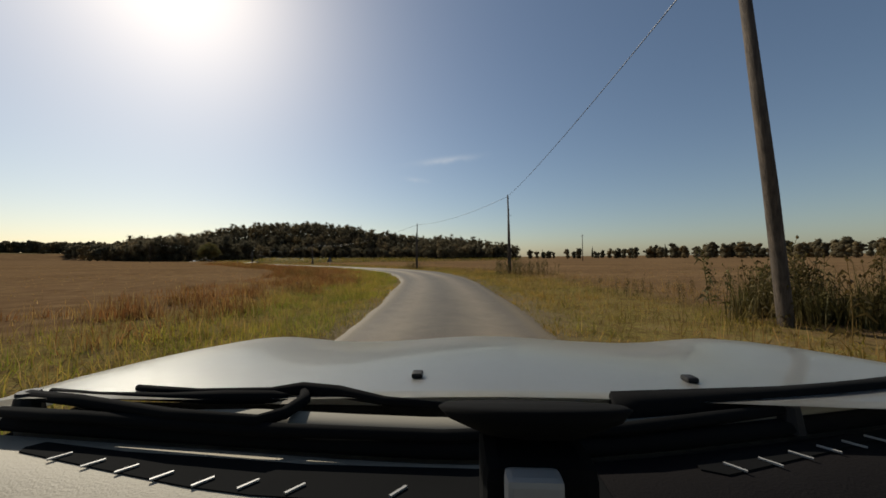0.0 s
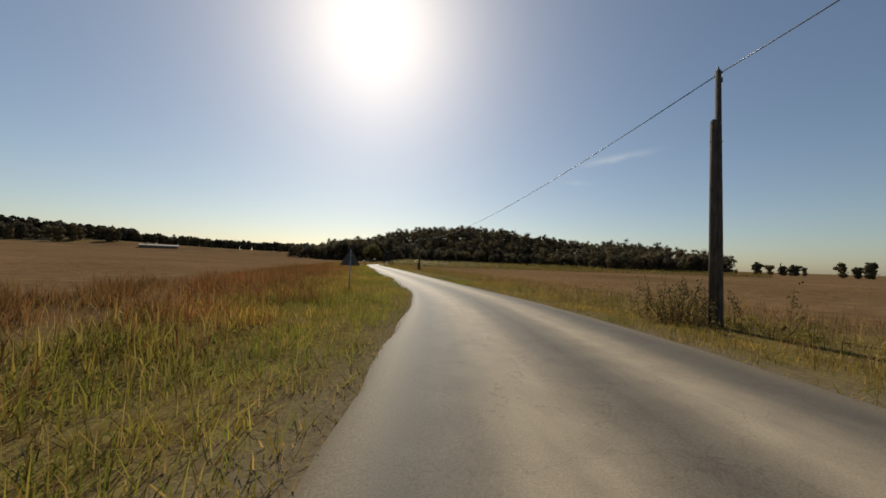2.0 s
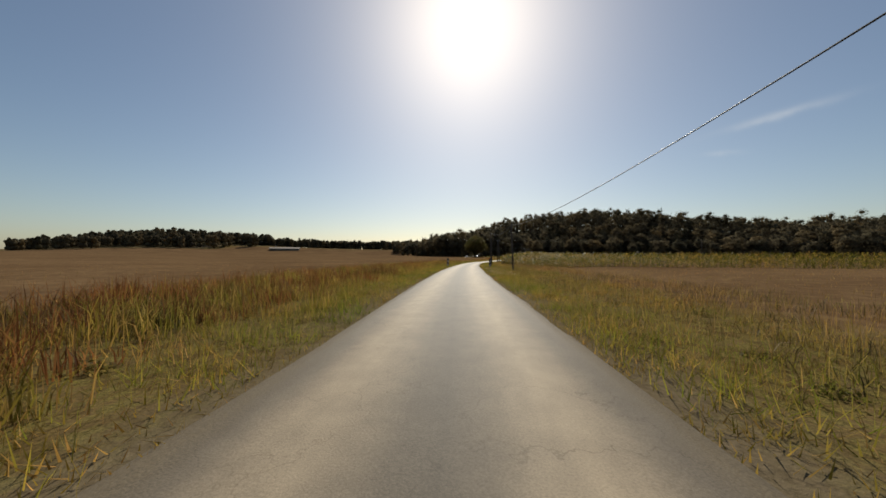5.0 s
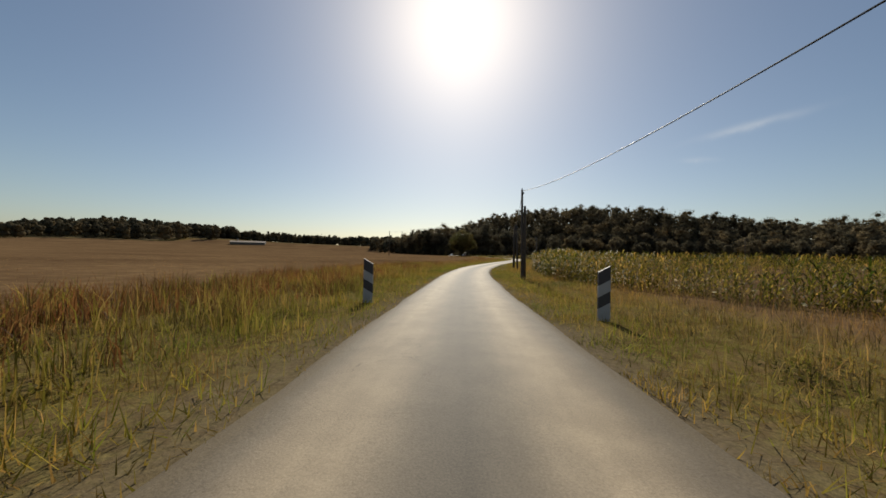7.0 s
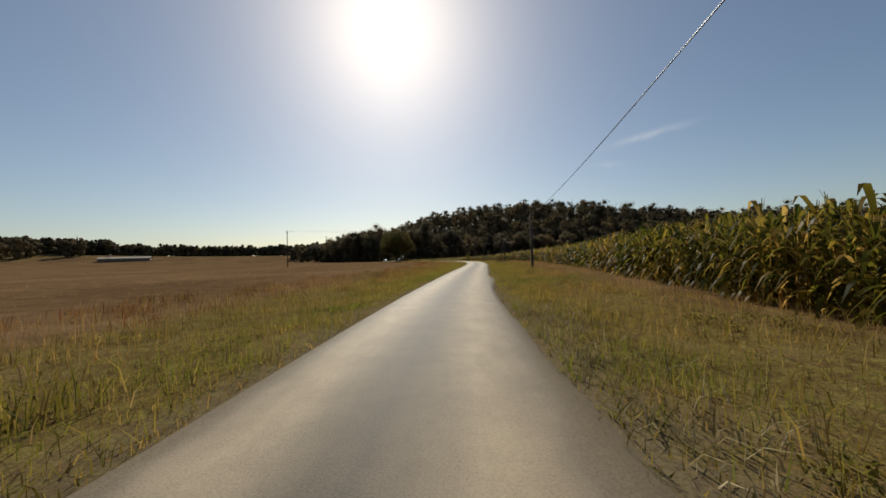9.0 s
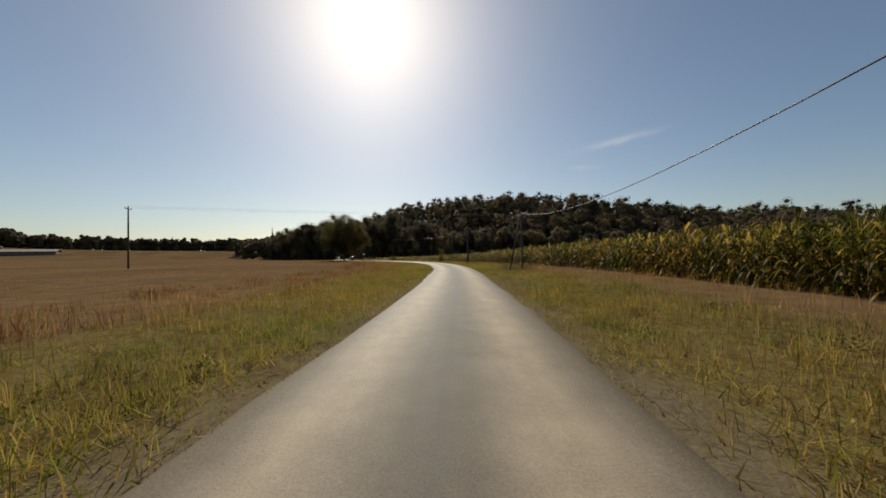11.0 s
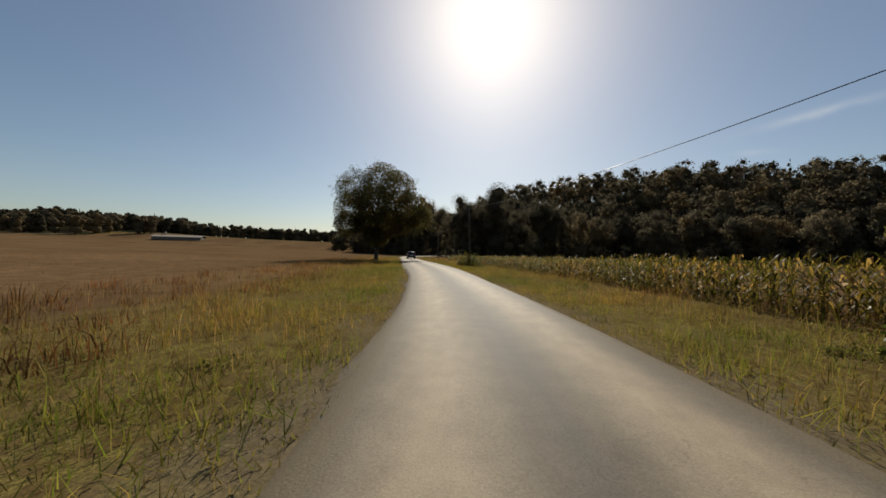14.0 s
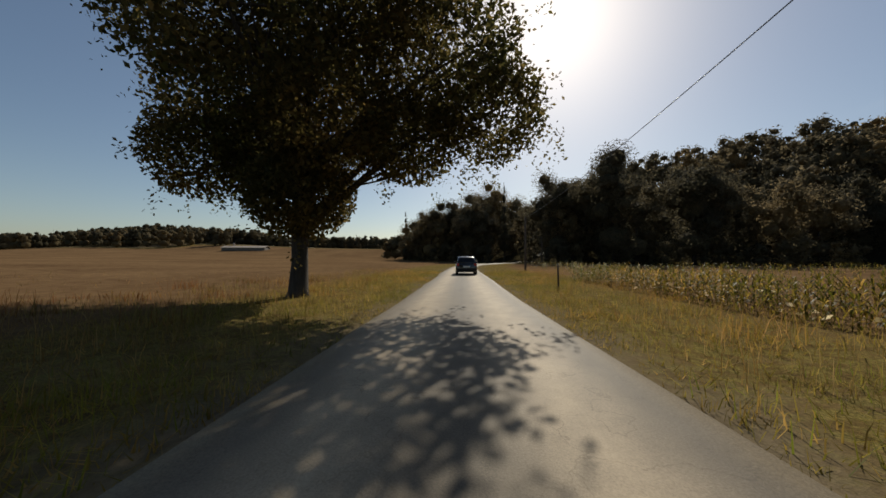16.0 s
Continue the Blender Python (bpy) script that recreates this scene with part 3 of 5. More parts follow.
    # pale flattened straw on the right verge
    for s0, s1, o0, o1, count in ((64, 90, 2.4, 4.6, 9000), (120, 136, 2.3, 4.2, 4200), (166, 182, 2.0, 3.2, 1500), (224, 236, 2.4, 3.6, 1200), (252, 266, -3.4, -2.1, 1300)):
        c = np.repeat(np.c_[rs.uniform(s0, s1, count // 12), rs.uniform(o0, o1, count // 12)], 12, axis=0) + rs.normal(0, 0.13, (count // 12 * 12, 2))
        xy = at_road(c[:, 0], c[:, 1])
        scatter_blades("pale_straw", xy, rs.uniform(0.08, 0.30, len(xy)), rs.uniform(0.008, 0.022, len(xy)), STRAW_PALE, rs, 1.0,
                       label="pale flattened straw and seed heads on the verge", category="straw")
    # stubble on the fields near the lane
    for side, s0, s1 in ((-1, -5, 345), (1, -5, 138)):
        s = rs.uniform(s0, s1, 30000)
        a = 6.5 + 55 * rs.uniform(0, 1, len(s)) ** 1.7
        xy = at_road(s, side * (2 + a))
        scatter_blades("field_stubble", xy, rs.uniform(0.08, 0.24, len(xy)), rs.uniform(0.012, 0.03, len(xy)), GRASS_DRY, rs, 0.5, 1,
                       label="thin brown stubble and regrowth on the field", category="stubble")


build_verges()


def leaf_quads(centres, sizes, rs, flat=0.0, facing=None):
    """One small leaf-clump quad at each centre, turned at random or roughly towards facing."""
    n = len(centres)
    a = rs.normal(0, 1, (n, 3))
    a[:, 2] *= 1 - flat
    if facing is not None:
        f = facing + rs.normal(0, 0.38, (n, 3))
        f /= np.linalg.norm(f, axis=1)[:, None]
        a -= f * np.sum(a * f, axis=1)[:, None]
    a /= np.linalg.norm(a, axis=1)[:, None]
    b = np.cross(a, rs.normal(0, 1, (n, 3)) if facing is None else f)
    b /= np.linalg.norm(b, axis=1)[:, None]
    a, b = a * sizes[:, None] * 0.5, b * sizes[:, None] * 0.5
    V = np.stack((centres - a * 0.62 - b * 0.15, centres + b * 1.15, centres + a * 0.62 - b * 0.1, centres - b * 1.05), 1)
    return V.reshape(-1, 3), np.arange(4 * n).reshape(n, 4)


def maize_template(rs, leaves, fine):
    """One maize plant 1 m high: stalk, arching leaves, tassel."""
    V, F = [], []

    def strip(pts, widths, across):
        b = len(V)
        for q, w in zip(pts, widths):
            V.append(q - across * w / 2)
            V.append(q + across * w / 2)
        for k in range(len(pts) - 1):
            F.append((b + 2 * k, b + 2 * k + 1, b + 2 * k + 3))
            F.append((b + 2 * k, b + 2 * k + 3, b + 2 * k + 2))
    for k in range(2):
        a = k * math.pi / 2
        strip([np.array((0, 0, 0.0)), np.array((0, 0, 0.5)), np.array((0.01, 0, 0.92))], (0.014, 0.012, 0.006), np.array((math.cos(a), math.sin(a), 0)))
    turn = rs.uniform(0, math.tau)
    for i in range(leaves):
        u = (i + 0.6) / leaves
        a = turn + math.pi * i + rs.normal(0, 0.45)
        d, side = np.array((math.cos(a), math.sin(a), 0)), np.array((-math.sin(a), math.cos(a), 0))
        root = np.array((0, 0, 0.04 + 0.84 * u))
        length, rise = rs.uniform(0.26, 0.40) * (1.05 - 0.45 * abs(u - 0.5)), rs.uniform(0.10, 0.22) * (0.6 + u)
        droop = rs.uniform(0.08, 0.26) * (1.4 - u)
        steps = 4 if fine else 2
        pts, ws = [], []
        for j in range(steps + 1):
            v = j / steps
            pts.append(root + d * length * v + np.array((0, 0, rise * math.sin(v * 2.1) - droop * v * v * 1.6)))
            ws.append(0.048 * (math.sin(math.pi * (0.15 + 0.85 * v)) ** 0.7 if v < 1 else 0.06))
        strip(pts, ws, side)
    for k in range(4 if fine else 2):
        a = turn + k * 1.7
        strip([np.array((0.01, 0, 0.90)), np.array((math.cos(a) * 0.05, math.sin(a) * 0.05, 1.0 + 0.02 * k))], (0.010, 0.006), np.array((-math.sin(a), math.cos(a), 0)))
    return np.array(V), np.array(F)


def plant(name, xy, heights, templates, material, rs, label, category):
    V, F, base = [], [], 0
    z = ground_z(xy[:, 0], xy[:, 1]) - 0.02
    pick = rs.randint(0, len(templates), len(xy))
    for k, (tv, tf) in enumerate(templates):
        m = np.where(pick == k)[0]
        if not len(m):
            continue
        a = rs.uniform(0, math.tau, len(m))
        c, s = np.cos(a)[:, None], np.sin(a)[:, None]
        h = heights[m][:, None]
        tilt = rs.normal(0, 0.05, (len(m), 2))
        x = (tv[None, :, 0] * c - tv[None, :, 1] * s) * h + xy[m, 0][:, None] + tilt[:, :1] * tv[None, :, 2] * h
        y = (tv[None, :, 0] * s + tv[None, :, 1] * c) * h + xy[m, 1][:, None] + tilt[:, 1:] * tv[None, :, 2] * h
        zz = tv[None, :, 2] * h + z[m][:, None]
        V.append(np.stack((x, y, zz), -1).reshape(-1, 3))
        F.append((tf[None] + (np.arange(len(m)) * len(tv))[:, None, None]).reshape(-1, 3) + base)
        base += len(m) * len(tv)
    ob = arrays(name, np.concatenate(V), np.concatenate(F), material)
    return tagged(ob, label, category, kind="stuff")


def maize_height(s):
    return np.interp(s, [139, 150, 158, 172, 188, 240, 258, 272, 300, 330], [0.9, 0.95, 1.4, 1.9, 2.3, 2.1, 1.8, 1.45, 1.1, 0.85])


def maize_edge(s):
    """How far right of the middle of the road the maize begins."""
    return np.interp(s, [138, 143, 150, 156, 172, 185, 205, 240, 256, 270, 300, 335], [12.5, 10.4, 7.0, 5.6, 6.2, 8.4, 10.6, 10.8, 8.6, 7.6, 7.4, 7.2])


def build_maize():
    rs = np.random.RandomState(21)
    fine = [maize_template(rs, 9, True) for _ in range(7)]
    rough = [maize_template(rs, 6, False) for _ in range(5)]
    # the rows along the lane
    P, H = [], []
    for row in range(5):
        s = np.arange(139, 338, 0.18 + 0.03 * row) + rs.uniform(-0.06, 0.06)
        s = s + rs.normal(0, 0.05, len(s))
        P.append(at_road(s, maize_edge(s) + 0.72 * row + rs.normal(0, 0.07, len(s))))
        H.append(maize_height(s) * rs.normal(1, 0.09, len(s)) * (0.88 if row == 0 else 1.0))
    plant("maize_edge_rows", np.concatenate(P), np.concatenate(H), fine, CORN, rs, "ripening green and yellow maize rows along the lane", "maize")
    # pale quads on the outer rows: dry husks and cobs, and painted sun glints
    q, h = np.concatenate(P[:3]), np.concatenate(H[:3])
    keep = rs.uniform(0, 1, len(q)) < 0.5
    q, h = q[keep], h[keep]
    q = np.c_[q + rs.normal(0, 0.09, q.shape), ground_z(q[:, 0], q[:, 1]) + h * rs.uniform(0.22, 0.66, len(q))]
    V, F = leaf_quads(q, rs.uniform(0.07, 0.19, len(q)), rs)
    tagged(arrays("maize_husks_and_glints", V, F, HUSK_GLINT), "pale quads for dry husks and sun glints on the maize", "maize", kind="stuff")
    # the headland that faces the stubble
    P, H = [], []
    for row in range(4):
        x = np.arange(22, 150, 0.32 + 0.06 * row)
        P.append(np.c_[x + rs.normal(0, 0.06, len(x)), 139.5 - 0.06 * (x - 18) + 0.75 * row + rs.normal(0, 0.08, len(x))])
        H.append((1.25 + 0.2 * smooth01((x - 40) / 60)) * rs.normal(1, 0.09, len(x)))
    plant("maize_headland", np.concatenate(P), np.concatenate(H), fine, CORN, rs, "ripening maize at the headland facing the stubble", "maize")
    # the field behind
    s = rs.uniform(141, 372, 5800)
    depth = 3.4 + 85 * rs.uniform(0, 1, len(s)) ** 1.6
    q = at_road(s, maize_edge(s) + depth)
    keep = (q[:, 1] > 140.5 - 0.06 * (q[:, 0] - 18)) & (q[:, 1] < 376)
    ss, oo = from_road(q[:, 0], q[:, 1])
    keep &= oo > maize_edge(ss) + 2.5
    plant("maize_field", q[keep], (maize_height(s) * rs.normal(1, 0.08, len(s)))[keep], rough, CORN, rs, "wide stand of ripening maize", "maize")


build_maize()


def thistle_template(rs):
    """One withered thistle 1 m high: stalk, ragged drooping leaves, side shoots with seed heads."""
    V, F = [], []

    def strip(pts, widths):
        across = np.cross(pts[-1] - pts[0], rs.normal(0, 1, 3))
        across = across / (np.linalg.norm(across) + 1e-6)
        b = len(V)
        for q, w in zip(pts, widths):
            V.append(q - across * w / 2)
            V.append(q + across * w / 2)
        for k in range(len(pts) - 1):
            F.append((b + 2 * k, b + 2 * k + 1, b + 2 * k + 3))
            F.append((b + 2 * k, b + 2 * k + 3, b + 2 * k + 2))
    bow = rs.normal(0, 0.06, 2)
    axis = [np.array((bow[0] * u * u, bow[1] * u * u, u)) for u in (0, 0.35, 0.7, 1.0)]
    for k in range(2):
        strip(axis, (0.016, 0.014, 0.010, 0.006))
    for i in range(22):
        u = rs.uniform(0.06, 0.97)
        a = rs.uniform(0, math.tau)
        root = np.array((bow[0] * u * u, bow[1] * u * u, u))
        d = np.array((math.cos(a), math.sin(a), 0))
        n = rs.uniform(0.07, 0.20) * (1.15 - 0.6 * u)
        strip([root, root + d * n * 0.5 + (0, 0, 0.35 * n), root + d * n + (0, 0, rs.uniform(-0.5, 0.2) * n)], (0.012, 0.045 * (1.2 - 0.6 * u), 0.008))
    for i in range(6):
        u = rs.uniform(0.5, 0.92)
        a = rs.uniform(0, math.tau)
        root = np.array((bow[0] * u * u, bow[1] * u * u, u))
        tip = root + np.array((math.cos(a) * 0.10, math.sin(a) * 0.10, rs.uniform(0.10, 0.22)))
        strip([root, tip], (0.006, 0.005))
        for k in range(2):
            strip([tip + (0, 0, -0.012), tip + (0, 0, 0.010), tip + (0, 0, 0.035)], (0.010, 0.034, 0.006))
    return np.array(V), np.array(F)


def build_thistles():
    rs = np.random.RandomState(27)
    kinds = [thistle_template(rs) for _ in range(9)]
    for (px, py), count, wide, top in (((10.9, 1.2), 70, 0.85, 1.7), ((12.2, 4.6), 30, 1.6, 0.7), ((22.4, 19.4), 110, 1.4, 1.4), ((24.6, 42.4), 60, 0.8, 1.2), ((27.2, 231.3), 110, 1.0, 0.75), ((28.0, 254.6), 50, 0.7, 0.7)):
        q = np.array((px, py)) + rs.normal(0, wide, (count, 2))
        h = top * rs.uniform(0.35, 1.0, count)
        s, o = from_road(q[:, 0], q[:, 1])
        keep = o > half_width(s) + 2.0
        plant("withered_thistles", q[keep], h[keep], kinds, WEED_DARK, rs, "tall withered thistles and docks round a pole", "weeds")


build_thistles()


def build_herbs():
    """Low clumps of broad-leaved herbs between the grasses."""
    rs = np.random.RandomState(29)
    for side, s0, s1, lo, hi, count in ((1, 18, 62, 2.0, 6.0, 40), (1, 62, 140, 1.2, 6.0, 60), (1, 150, 262, 1.0, 5.0, 150), (1, 262, 318, 1.4, 4.5, 60), (-1, 30, 90, 1.5, 6.0, 50), (-1, 90, 178, 1.0, 6.5, 130), (-1, 178, 310, 1.2, 6.0, 80)):
        s = rs.uniform(s0, s1, count)
        c = at_road(s, side * (half_width(s) + rs.uniform(lo, hi, count)))
        per = 90
        r, h = np.repeat(rs.uniform(0.2, 0.6, count), per), np.repeat(rs.uniform(0.06, 0.22, count), per)
        d = rs.normal(0, 1, (count * per, 3))
        d /= np.linalg.norm(d, axis=1)[:, None]
        xy = np.repeat(c, per, axis=0) + d[:, :2] * (r * rs.uniform(0.3, 1.0, len(r)))[:, None]
        q = np.c_[xy, ground_z(xy[:, 0], xy[:, 1]) + 0.02 + np.abs(d[:, 2]) * h * rs.uniform(0.4, 1.0, len(h))]
        V, F = leaf_quads(q, rs.uniform(0.03, 0.075, len(q)), rs, 0.5)
        tagged(arrays("verge_herbs", V, F, HERB), "low olive clumps of small-leaved herbs on the verge", "weeds", kind="stuff")


build_herbs()

# ---------------------------------------------------------------- woods


def soften(ob, normals):
    """Let the leaves of a crown take the light as one rounded mass, and not each by its own tilt."""
    normals = normals / np.linalg.norm(normals, axis=1)[:, None]
    ob.data.polygons.foreach_set("use_smooth", np.ones(len(ob.data.polygons), bool))
    ob.data.normals_split_custom_set_from_vertices(normals.tolist())


def lump_templates(rs, count, fine):
    """Knobbly unit lumps of foliage: spheres pushed out by many smaller swellings."""
    out = []
    for _ in range(count):
        bm = bmesh.new()
        bmesh.ops.create_icosphere(bm, subdivisions=fine, radius=1.0)
        d = np.array([v.co[:] for v in bm.verts])
        f = np.array([[v.index for v in face.verts] for face in bm.faces])
        bm.free()
        d /= np.linalg.norm(d, axis=1)[:, None]
        c = rs.normal(0, 1, (26, 3))
        c /= np.linalg.norm(c, axis=1)[:, None]
        r = np.full(len(d), 0.80)
        for k in range(26):
            r = np.maximum(r, 0.80 + rs.uniform(0.08, 0.30) * np.exp(rs.uniform(7, 15) * (d @ c[k] - 1)))
        out.append((d * r[:, None], f))
    return out


def build_wood(name, places, heights, lobes, fine, fuzz, fuzz_size, label, seed, conifers=0.0):
    """A stand of trees: trunks, knobbly crowns down to the undergrowth, loose leaf sprays round their outlines."""
    rs = np.random.RandomState(seed)
    kinds = lump_templates(rs, 9, fine)
    C, R, T, M, TV, TF = [], [], [], [], [], []
    g = land(places[:, 0], places[:, 1])
    for (x, y), h, gz in zip(places, heights, g):
        b = len(TV)
        for k in range(3):
            a = k * math.tau / 3
            for zz, rr in ((-0.3, 0.018 * h), (h * 0.7, 0.008 * h)):
                TV.append((x + math.cos(a) * rr, y + math.sin(a) * rr, gz + zz))
        for k in range(3):
            i, j = b + 2 * k, b + 2 * ((k + 1) % 3)
            TF.append((i, j, j + 1, i + 1))
        if rs.uniform() < conifers:
            n = 7
            u = (np.arange(n) + 0.4) / n
            c = np.c_[rs.normal(0, 0.012 * h, (n, 2)), h * (0.14 + 0.86 * u)]
            r = np.c_[h * 0.17 * (1.04 - u), h * 0.17 * (1.04 - u), np.full(n, h * 0.12)]
            tint = rs.uniform(0.0, 0.22)
        else:
            rad = h * rs.uniform(0.25, 0.36)
            d = rs.normal(0, 1, (lobes, 3))
            d[:, 2] = d[:, 2] * 0.9 + 0.25
            d /= np.linalg.norm(d, axis=1)[:, None]
            c = d * np.array((rad, rad, h * 0.40)) * rs.uniform(0.50, 0.86, (lobes, 1)) + (0, 0, h * 0.57)
            r = rad * rs.uniform(0.32, 0.56, (lobes, 1)) * np.array((1, 1, 0.9))
            c = np.r_[c, [(0, 0, h * 0.55), (rs.normal(0, 0.1) * rad, rs.normal(0, 0.1) * rad, h * 0.20)]]
            r = np.r_[r, [(rad * 0.72, rad * 0.72, h * 0.34), (rad * 0.85, rad * 0.85, h * 0.24)]]
            tint = rs.uniform(0.1, 1.0) ** 1.3
        C.append(c + (x, y, gz))
        R.append(r)
        T.append(np.full(len(c), tint))
        M.append(np.tile((x, y, gz + h * 0.45), (len(c), 1)))
    C, R, T, M = np.concatenate(C), np.concatenate(R), np.concatenate(T), np.concatenate(M)
    inner = R * (0.52 if fuzz >= 300 else 0.88)                                             # the closed inside of each bough
    pick, turn = rs.randint(0, len(kinds), len(C)), rs.uniform(0, math.tau, len(C))
    V, F, I, base = [], [], [], 0
    for k, (tv, tf) in enumerate(kinds):
        m = np.where(pick == k)[0]
        cs, sn = np.cos(turn[m])[:, None], np.sin(turn[m])[:, None]
        q = np.stack(((tv[None, :, 0] * cs - tv[None, :, 1] * sn) * inner[m, 0:1], (tv[None, :, 0] * sn + tv[None, :, 1] * cs) * inner[m, 1:2], tv[None, :, 2] * inner[m, 2:3]), -1)
        V.append((q + C[m][:, None, :]).reshape(-1, 3))
        F.append((tf[None] + (np.arange(len(m)) * len(tv))[:, None, None]).reshape(-1, 3) + base)
        I.append(np.repeat(T[m], len(tv)))
        base += len(m) * len(tv)
    wood = thing(name, label, "woods")
    wood["kind"] = "stuff"
    crowns = arrays("crowns", np.concatenate(V), np.concatenate(F), WOODS, wood, True)
    crowns.data.attributes.new("tint", "FLOAT", "POINT").data.foreach_set("value", np.concatenate(I).astype(np.float32))
    arrays("trunks", np.array(TV), np.array(TF), BARK, wood)
    n = fuzz * len(places)
    k = rs.choice(len(C), n, p=R[:, 0] ** 1.6 / np.sum(R[:, 0] ** 1.6))
    d = rs.normal(0, 1, (n, 3))
    d /= np.linalg.norm(d, axis=1)[:, None]
    q = C[k] + d * R[k] * (0.42 + 0.63 * rs.uniform(0, 1, (n, 1)) ** 0.6)
    V, F = leaf_quads(q, rs.uniform(0.6, 1.3, n) * fuzz_size, rs, 0.0, d)
    sprays = arrays("sprays", V, F, WOODS, wood)
    sprays.data.attributes.new("tint", "FLOAT", "POINT").data.foreach_set("value", np.repeat(T[k], 4).astype(np.float32))
    mass = (q - M[k]) / np.linalg.norm(q - M[k], axis=1)[:, None]
    soften(sprays, np.repeat(d * 0.9 + mass * 0.7 + rs.normal(0, 0.16, (n, 3)), 4, axis=0))
    return wood


def build_woods():
    rs = np.random.RandomState(31)
    # the wood's edge: a closed row with undergrowth in front
    ex, ey = np.array(WOOD_EDGE_X[:-1], float), np.array(WOOD_EDGE_Y[:-1], float)
    run = np.r_[0, np.cumsum(np.hypot(np.diff(ex), np.diff(ey)))]

    def along(step, back, jitter):
        g = np.arange(0, run[-1], step)
        q = np.c_[np.interp(g, run, ex), np.interp(g, run, ey) + back] + rs.normal(0, jitter, (len(g), 2))
        return q[np.abs(from_road(q[:, 0], q[:, 1])[1]) > 5.5]
    q = np.concatenate([along(7.4, 5, 2.6), along(7.8, 13, 3.0), along(8.2, 22, 3.0)])
    tall = np.clip(rs.normal(1, 0.17, len(q)), 0.6, 1.3) * np.interp(q[:, 0], [-78, -55, -30, 0, 30, 60, 120, 200, 300, 385], [15, 19, 23, 23.5, 18, 15, 14.5, 13.5, 17.5, 20])
    close = (q[:, 0] < 72)
    near = (q[:, 0] < 165) & ~close
    rest = q[:, 0] >= 165
    build_wood("hill_woods", q[close], tall[close], 15, 1, 3800, 0.42, "brown-green backlit mixed woods beside the lane", 40, 0.16)
    build_wood("hill_woods", q[near], tall[near], 14, 1, 2000, 0.62, "brown-green backlit mixed woods along the foot of the hill", 41, 0.12)
    build_wood("hill_woods", q[rest], tall[rest], 10, 1, 700, 1.0, "dark backlit mixed woods at the far end of the hill", 47, 0.05)
    q = along(2.6, 0, 1.0)
    build_wood("wood_edge_shrubs", q, rs.uniform(2.5, 6.5, len(q)), 6, 1, 420, 0.32, "dark shrubs along the edge of the woods", 46)
    # the wooded hill behind
    q = np.c_[rs.uniform(-78, 420, 9000), rs.uniform(350, 570, 9000)]
    q = q[wooded(q[:, 0], q[:, 1] - 22)]
    q = q[q[:, 1] < np.interp(q[:, 0], WOOD_EDGE_X[:-1], WOOD_EDGE_Y[:-1]) + 128]
    s, o = from_road(q[:, 0], q[:, 1])
    q = q[np.abs(o) > 7]
    keep = []
    for i, v in enumerate(q):                                   # thin out to a natural spacing
        if all((v[0] - q[j][0]) ** 2 + (v[1] - q[j][1]) ** 2 > 40 for j in keep):
            keep.append(i)
        if len(keep) > 1050:
            break
    q = q[keep]
    build_wood("hill_woods", q, np.clip(rs.normal(16.0, 3.0, len(q)), 9, 23), 9, 1, 420, 0.85, "dark mixed woods over the hilltop", 42, 0.06)
    # low wood edges far to the left, behind the farm building, and the far hill
    x = np.r_[rs.uniform(-460, -120, 300), np.arange(-470, -110, 4.5)]
    y = np.interp(x, [-460, -330, -230, -120], [560, 575, 610, 620]) + np.where(np.arange(len(x)) < 300, rs.uniform(0, 85, len(x)), rs.uniform(-3, 3, len(x)))
    q = np.c_[x, y]
    t = rs.uniform(0, 1, 170)
    q = np.r_[q, np.c_[-150 + 80 * t, 640 - 170 * t] + rs.normal(0, 12, (170, 2))]
    build_wood("far_woods", q, rs.uniform(11, 17, len(q)), 6, 1, 110, 1.6, "far dark tree line beyond the fields", 43, 0.04)
    a, r = rs.uniform(0, math.tau, 520), rs.uniform(0, 1, 520) ** 0.5
    q = np.c_[-560 + np.cos(a) * r * 215, 550 + np.sin(a) * r * 125]
    build_wood("far_woods", q, rs.uniform(15, 21, len(q)), 6, 1, 70, 1.3, "far hill covered with dark woods", 44, 0.04)
    # clumps on the far right
    Q = []
    for cx, cy, n, sp in ((350, 289, 3, 4), (374, 284, 8, 6), (330, 215, 5, 6), (355, 180, 12, 12), (345, 130, 4, 8), (330, 60, 60, 34), (350, -20, 40, 36), (380, 110, 30, 40)):
        Q.append(np.array((cx, cy)) + rs.normal(0, sp, (n, 2)))
    q = np.concatenate(Q)
    build_wood("far_woods", q, rs.uniform(8, 14, len(q)), 7, 1, 160, 0.9, "scattered far clumps of trees on the plain", 45, 0.05)


build_woods()

# ---------------------------------------------------------------- the roadside tree, bushes


